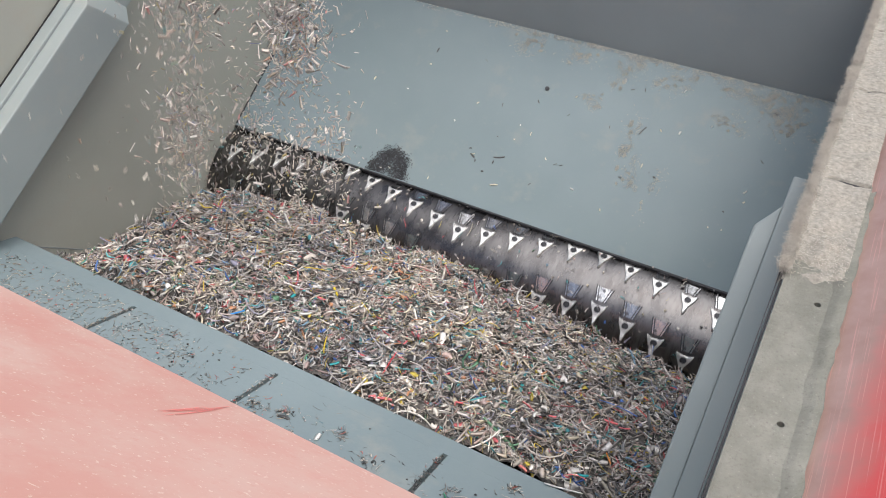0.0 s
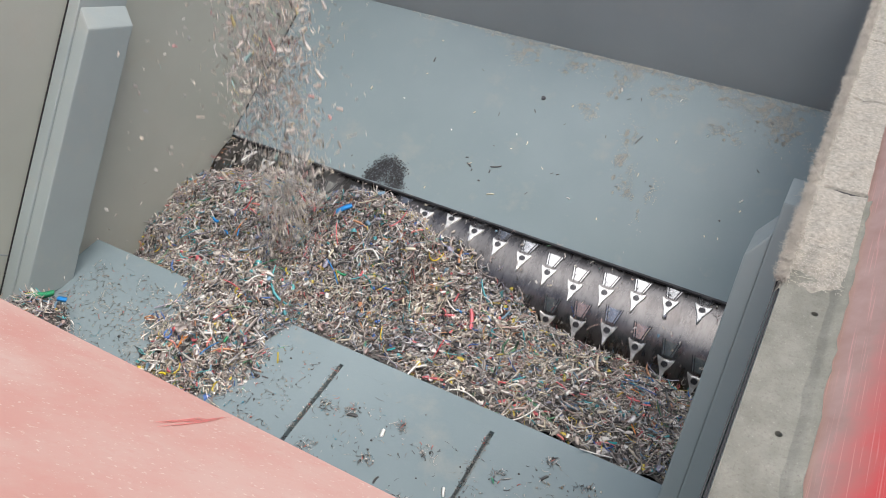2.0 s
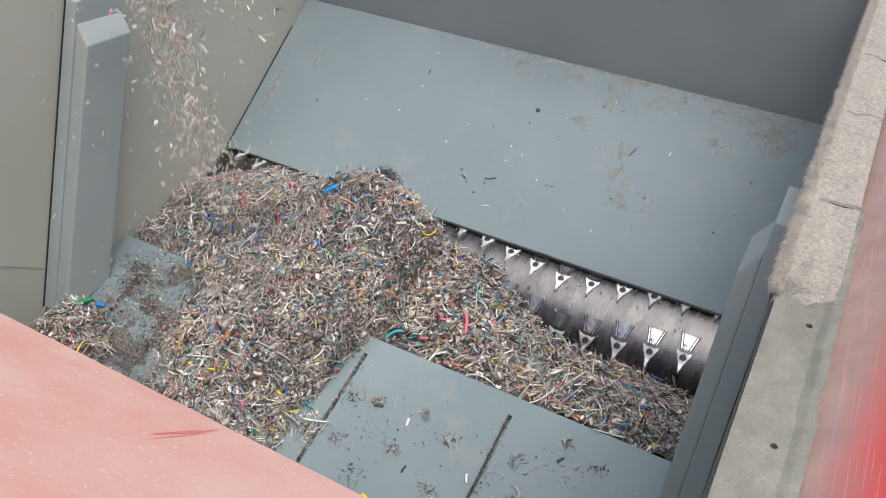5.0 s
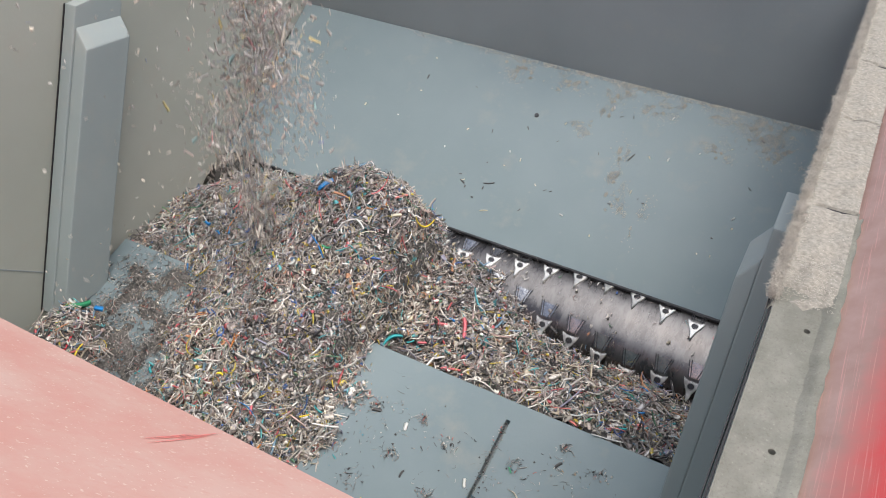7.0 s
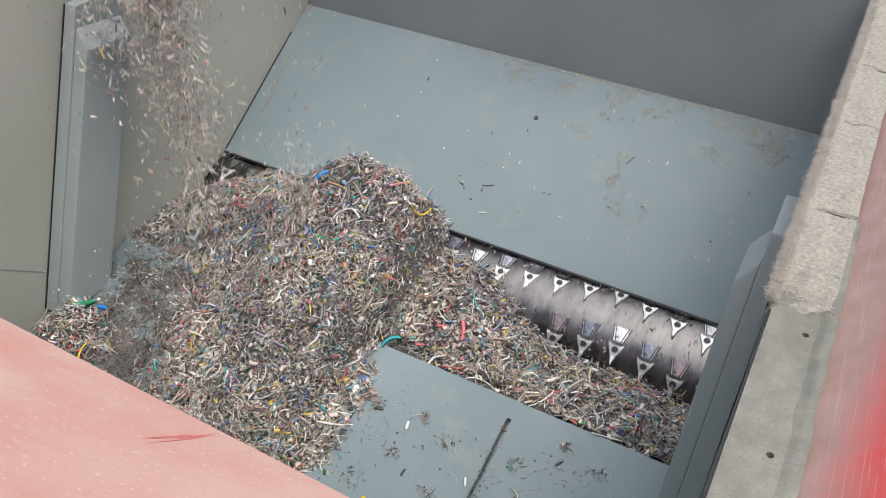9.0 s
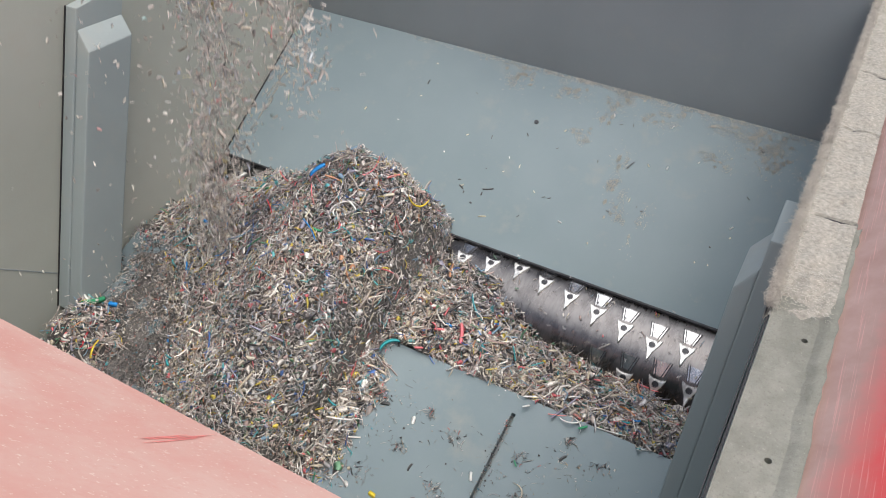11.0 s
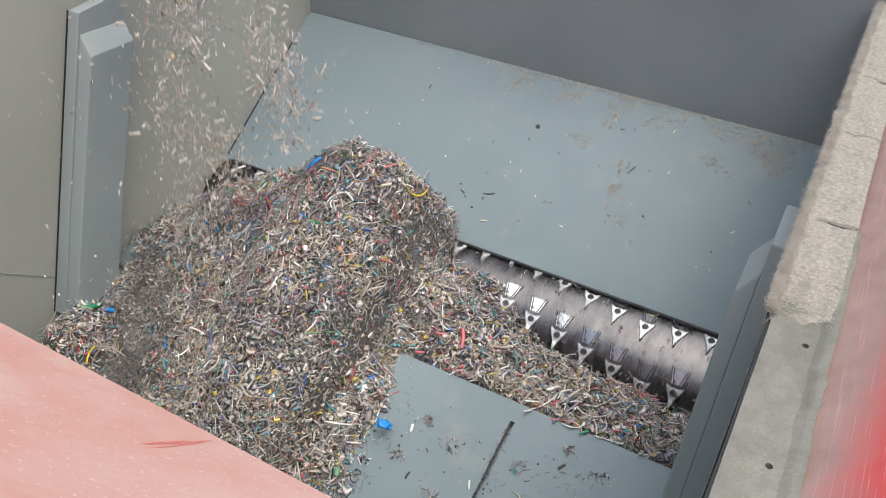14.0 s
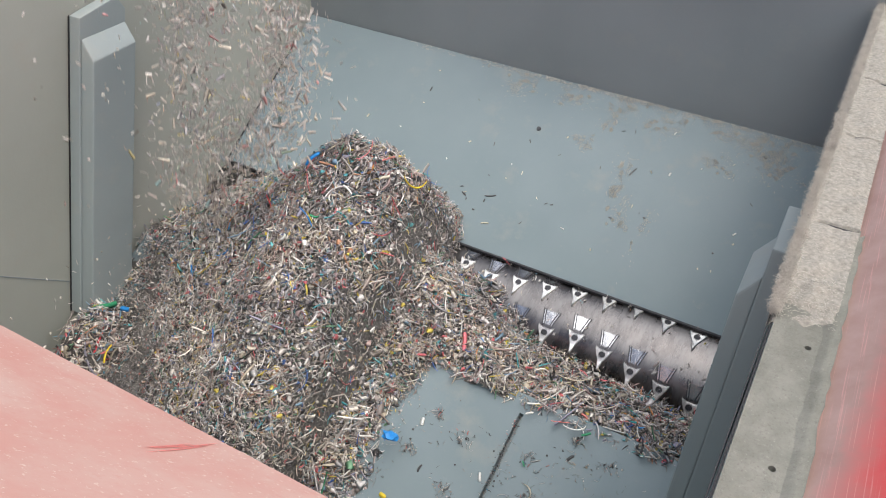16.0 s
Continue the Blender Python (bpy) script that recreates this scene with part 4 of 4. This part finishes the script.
# ---- dust on the slope ----
def build_slope_dust():
    r = np.random.default_rng(9)
    d = Vector((0, SL_B[0] - SL_A[0], SL_B[1] - SL_A[1])).normalized()
    n = Vector((0, -d.z, d.y))
    clumps = ((-2.18, 0.93, 0.10, 0.05, 260), (-1.80, 0.93, 0.11, 0.05, 300), (-1.42, 0.90, 0.10, 0.08, 380), (-1.08, 0.93, 0.10, 0.06, 260),
              (-0.45, 0.93, 0.22, 0.05, 700), (-0.25, 0.86, 0.10, 0.07, 500), (-1.55, 0.70, 0.08, 0.03, 120), (-1.22, 0.52, 0.06, 0.08, 260), (-1.10, 0.38, 0.05, 0.05, 120),
              (-0.60, 0.76, 0.06, 0.03, 140), (-4.18, 0.45, 0.03, 0.18, 300), (-3.9, 0.62, 0.06, 0.06, 120), (-1.95, 0.99, 0.9, 0.012, 500), (-0.9, 0.99, 0.8, 0.012, 500),
              (-0.95, 0.35, 0.05, 0.10, 60))
    for x, s, sx, ss, k in clumps:
        k = int(k * 2.0)
        spots = max(9, int(sx * 170))
        pick = r.integers(0, spots, k)
        spread = (r.random(spots) ** 2 * 0.6 + 0.06)[pick]
        px = np.clip(r.normal(x, sx * 0.7, spots)[pick] + r.normal(0, 1, k) * spread * min(sx, 0.1), WALL_L + 0.03, WALL_R - 0.03)
        ps = np.clip(r.normal(s, ss * 0.75, spots)[pick] + r.normal(0, 1, k) * spread * ss, 0.05, 0.995)
        pos = np.array([on_slope(a, b, abs(c)) for a, b, c in zip(px, ps, r.normal(0.0003, 0.0008, k))])
        v, f = ribbons(pos, np.tile(n, (k, 1)), r.uniform(0.002, 0.008, k), r.uniform(0.0006, 0.0022, k), r.uniform(0.0003, 0.0006, k), r.normal(0, 1.5, k), np.full(k, 0.96), 2)
        ob = link("dust_clump", array_mesh("dust_clump", v, f), M_CRUST)
        tagged(ob, "crusted beige-brown dust clump stuck to the slope", "dust", kind="stuff")
    # dark splash above the rotor and small stuck scraps
    k = 2400
    rad = 0.17 * np.sqrt(r.random(k)) + np.abs(r.normal(0, 0.03, k))
    th = r.uniform(0, math.pi, k)
    pos = np.array([on_slope(-2.84 + 0.85 * a * math.cos(b), 0.012 + 0.75 * a * math.sin(b), 0.0006) for a, b in zip(rad, th)])
    v, f = ribbons(pos, np.tile(n, (k, 1)), r.uniform(0.002, 0.006, k), r.uniform(0.001, 0.004, k), np.full(k, 0.0008), r.normal(0, 0.5, k), np.full(k, 1.0), 2)
    ob = link("dark_splash", array_mesh("dark_splash", v, f), M_STEEL)
    tagged(ob, "dark grit splash on the slope foot above rotor", "dirt", kind="stuff")
    for x, s, ln, c in ((-2.05, 0.28, 0.035, "dark grey"), (-2.25, 0.25, 0.02, "dark grey"), (-1.15, 0.62, 0.03, "dark grey"), (-1.4, 0.85, 0.012, "white"), (-0.9, 0.66, 0.012, "white"),
                        (-1.95, 0.62, 0.012, "dark grey"), (-2.0, 0.14, 0.025, "cream"), (-1.45, 0.24, 0.012, "white"), (-2.9, 0.75, 0.016, "dark grey"), (-3.3, 0.5, 0.012, "cream")):
        m = Matrix.Translation(on_slope(x, s, 0.0015)) @ n.to_track_quat("Z", "Y").to_matrix().to_4x4() @ Matrix.Rotation(r.uniform(0.6, 1.2), 4, "Z")
        strip(c, ln, 0.005, 0.5, m, "small " + c + " scrap stuck to the slope plate", "plastic scrap", "scraps on the slope")
    for _ in range(46):
        c = ("dark grey", "dark grey", "white", "cream")[r.integers(0, 4)]
        x, s = r.uniform(-3.2, -0.3), r.uniform(0.05, 0.9)
        m = Matrix.Translation(on_slope(x, s, 0.0015)) @ n.to_track_quat("Z", "Y").to_matrix().to_4x4() @ Matrix.Rotation(r.uniform(0, 3.1), 4, "Z")
        crumb = strip(c, r.uniform(0.005, 0.013), r.uniform(0.002, 0.005), r.normal(0, 0.8), m, "tiny " + c + " crumb stuck to the slope plate", "plastic scrap", "scraps on the slope")
        crumb.name = crumb.data.name = "plastic_crumb"


# ---- falling material ----
FALL = []
# time, x of the main stream, clusters a second
STREAM = ((-0.3, -3.75, 26), (0.5, -3.5, 26), (1.3, -3.25, 34), (2.0, -3.2, 24), (2.4, -3.4, 9), (3.2, -3.9, 7), (4.2, -3.8, 12), (6.2, -3.75, 20), (6.6, -3.25, 32),
          (7.3, -3.02, 32), (8.0, -3.2, 22), (8.5, -3.75, 26), (8.9, -3.95, 40), (9.3, -3.4, 30), (11.3, -3.4, 24), (12.1, -3.1, 26), (12.5, -3.03, 26), (13.0, -3.4, 14), (13.6, -3.8, 14), (14.2, -3.75, 32), (15.2, -3.5, 24), (15.6, -3.6, 34), (16.0, -3.6, 34))


def build_stream():
    meshes = []
    for k in range(8):
        n = 360
        r = RNG.normal(size=(n, 3)) * np.array((0.07, 0.075, 0.17)) * K * 1.15
        r[: n // 8] *= np.array((2.2, 1.8, 1.4))
        nrm = RNG.normal(size=(n, 3))
        nrm /= np.linalg.norm(nrm, axis=1, keepdims=True)
        big = RNG.random(n) < 0.2
        v, f = ribbons(r, nrm, np.where(big, RNG.uniform(0.012, 0.030, n), RNG.uniform(0.005, 0.014, n)), np.where(big, RNG.uniform(0.006, 0.014, n), RNG.uniform(0.0025, 0.0065, n)),
                       np.full(n, 0.0008), RNG.normal(0, 1.2, n), np.full(n, 0.2), 1)
        dust = 160
        p = RNG.normal(size=(dust, 3)) * np.array((0.17, 0.16, 0.24)) * K
        nd = RNG.normal(size=(dust, 3))
        nd /= np.linalg.norm(nd, axis=1, keepdims=True)
        fine = ribbons(p, nd, RNG.uniform(0.003, 0.007, dust), RNG.uniform(0.001, 0.002, dust), np.full(dust, 0.0005), np.zeros(dust), np.full(dust, 0.2), 1)
        meshes.append(array_mesh("falling_shreds", *joined(((v, f), fine))))
    flakes = []
    for k in range(5):
        n = 60
        p = RNG.normal(size=(n, 3)) * np.array((0.30, 0.42, 0.34)) * K
        nrm = RNG.normal(size=(n, 3))
        nrm /= np.linalg.norm(nrm, axis=1, keepdims=True)
        v, f = ribbons(p, nrm, RNG.uniform(0.005, 0.014, n), RNG.uniform(0.003, 0.008, n), np.full(n, 0.0008), RNG.normal(0, 0.7, n), np.full(n, 0.3), 2)
        flakes.append(array_mesh("drifting_flakes", v, f))
    r = random.Random(12)
    t = -0.3
    while t < 16.0:
        lead = float(np.interp(t, [p[0] for p in STREAM], [p[1] for p in STREAM]))
        rate = float(np.interp(t, [p[0] for p in STREAM], [p[2] for p in STREAM]))
        x = 0.945 * ((-2.92 + r.gauss(0, 0.07)) if r.random() < (0.45 if t < 2.3 else 0.28) else lead + r.gauss(0, 0.10))
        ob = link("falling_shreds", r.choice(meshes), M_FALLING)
        tagged(ob, "loose cluster of plastic shreds falling into the hopper", "shredded plastic", "falling material", "stuff")
        FALL.append((ob, t, x, 3.2 + r.gauss(0, 0.10), r.uniform(0, 360), r.uniform(-50, 50)))
        t += r.uniform(0.6, 1.4) / (2.0 * rate)
    t = -0.3
    while t < 16.0:
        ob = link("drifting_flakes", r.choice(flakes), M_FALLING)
        tagged(ob, "pale plastic flakes drifting down beside the stream", "shredded plastic", "falling material", "stuff")
        FALL.append((ob, t, r.uniform(-3.75, -3.2), 3.05 + r.gauss(0, 0.2), r.uniform(0, 360), r.uniform(-50, 50)))
        t += r.uniform(0.07, 0.13)


# ---- motion ----
RAM_T = [(0.0, -35.2), (0.5, -28.4), (1.0, -22.6), (1.5, -16.6), (2.0, -11.0), (2.5, -5.6), (3.0, -0.9), (3.3, 0.1), (3.6, 0.0),
         (4.2, 0.3), (6.5, 0.6), (8.5, 0.6), (9.0, 2.0), (9.5, 2.8), (10.8, 5.0), (11.4, 5.6), (11.9, 4.3), (12.5, 4.0), (14.2, 4.1), (14.6, 6.2), (15.0, 7.5), (15.5, 7.6), (16.0, 7.6)]


def ram_at(a):
    return pose(0, PIV_Y * K, PIV_Z * K + 3.0, a)


def ram_edge(a):
    c, s = math.cos(radians(a)), math.sin(radians(a))
    return PIV_Y + c * NOSE[0] - s * NOSE[1], PIV_Z + s * NOSE[0] + c * NOSE[1]


def motions():
    walk(RAM, [(t, ram_at(a)) for t, a in RAM_T])
    for ob in ON_RAM:
        walk(ob, [(t, ram_at(a)) for t, a in RAM_T])
    walk(ROTOR, [(i / 10, pose(0, ROT_Y * K, ROT_Z * K + 3.0, (i * 61.0) % 360)) for i in range(161)])
    y0, z0 = ram_edge(-35.2)
    rows = []
    for t, a in RAM_T:
        y, z = ram_edge(a)
        rows.append((t, Matrix.Translation((0, (y - y0) * K, (z - z0) * K))))
    tracks = {"front": rows}
    about = u(-3.6, 3.6, -3.3)      # the mound leans over the rotor first and rights itself as it grows
    tracks["mound"] = [(t, Matrix.Translation(Vector((0, dy * K, dz * K)) + about) @ Matrix.Rotation(radians(ry), 4, "Y") @ Matrix.Translation(-about)) for t, dy, dz, ry in (
        (0, -0.2, -0.75, 16), (0.6, -0.1, -0.55, 18), (1.2, -0.05, -0.32, 19), (2.0, 0, -0.22, 20), (2.6, 0, -0.19, 19), (3.0, 0, -0.16, 18), (3.5, 0, -0.10, 16), (4.2, 0, -0.09, 14.5), (7.0, 0, -0.09, 10), (9.0, 0, -0.07, 7), (12.5, 0, -0.03, 3.5), (16, 0, 0, 0))]
    tracks["bed"] = [(t, Matrix.Translation((0, 0, dz * K))) for t, dz in ((0, -0.20), (1.5, -0.12), (3.0, 0), (16, 0))]
    still = ram_at(0).inverted()
    depth = {"spill": ((0, -0.25, -0.5), (1.0, -0.25, -0.36), (2.0, -0.25, -0.23), (3.2, -0.22, -0.19), (4.2, -0.18, -0.15), (6.5, -0.06, -0.09), (9.0, -0.03, -0.06), (12.5, 0, -0.025), (15.0, 0, 0), (16, 0, 0)),
             "fine": ((0, 0, -0.30), (2.0, 0, -0.10), (3.2, 0, -0.04), (4.2, 0, -0.03), (7.0, 0, -0.01), (9.0, 0, 0), (16, 0, 0.02))}
    for key, sunk in depth.items():
        at = [p[0] for p in sunk]
        tracks[key] = [(t, ram_at(a) @ still @ Matrix.Translation((float(np.interp(t, at, [p[1] for p in sunk])) * K, 0, float(np.interp(t, at, [p[2] for p in sunk])) * K))) for t, a in RAM_T]
    for key, rows in tracks.items():
        walk(HEAPS[key], rows)
    for ob, carrier, m in PIECES:
        if carrier in tracks:
            walk(ob, [(t, s @ m) for t, s in tracks[carrier]])
    z = ram_plate_z(2.42) * K + 3.022
    high = pose(-2.9 * K, 3.7 * K, 2.62)
    walk(BLUE, [(0, high), (12.9, high), (13.0, pose(-2.9 * K, 3.5 * K, 2.5, 20)), (13.25, pose(-2.85 * K, 3.1 * K, 3.0 - 3.05 * K, 50)), (13.5, pose(-2.62 * K, 2.85 * K, 3.0 - 3.17 * K, 70)),
                (13.75, pose(-2.0 * K, 2.6 * K, z + 0.07, 120)), (13.9, pose(-1.75 * K, 2.62 * K, z + 0.008, 150)), (14.2, pose(-1.75 * K, 2.62 * K, z + 0.008, 150)), (15.0, pose(-1.70 * K, 2.59 * K, z, 152)), (16, pose(-1.70 * K, 2.59 * K, z, 152))])
    top = -0.95
    for ob, t0, x, y, a, spin in FALL:
        rows = []
        wait = pose((x - 0.5) * K + 0.8 * math.sin(7 * a), 3.0 + 0.09 * t0 + 0.3 * math.cos(5 * a), 0.12 + 0.002 * a, 0, 0, a)
        lift = pose(x * K, 3.0, 2.95, 0, 0, a)
        if t0 > 0.6:
            rows += [(0.0, wait), (t0 - 0.5, wait), (t0 - 0.3, lift)]
        elif t0 > 0.05:
            rows.append((0.0, pose(x * K, (y + 0.3) * K + 1.5 * t0, top * K + 3.06, 0, 0, a)))
        land = 3.0 + K * -4.35
        zs = 3.0 + K * top
        s = 0.0
        while True:
            s = min(s, max(16.0 - t0, 0.001))
            z = zs - 1.1 * s - 4.9 * s * s
            if t0 + s >= 0:
                rows.append((min(t0 + s, 16.0), pose(x * K, (y + 0.3 * (0.3 - min(s, 0.3))) * K, max(z, land), spin * s, 0, a + spin * s)))
            if z < land or t0 + s >= 16.0:
                break
            s += 0.1
        if rows[-1][0] < 16.0:
            rows.append((16.0, rows[-1][1]))
        if rows[0][0] > 0.0:
            rows.insert(0, (0.0, rows[0][1]))
        if len(rows) > 1:
            walk(ob, rows)


ON_RAM = []
build_setting()
build_flange()
build_hopper()
RAM = build_ram()
ROTOR = build_rotor()
build_heaps()
build_ram_debris()
build_strips()
BLUE = build_blue_clump()
build_slope_dust()
build_stream()
motions()
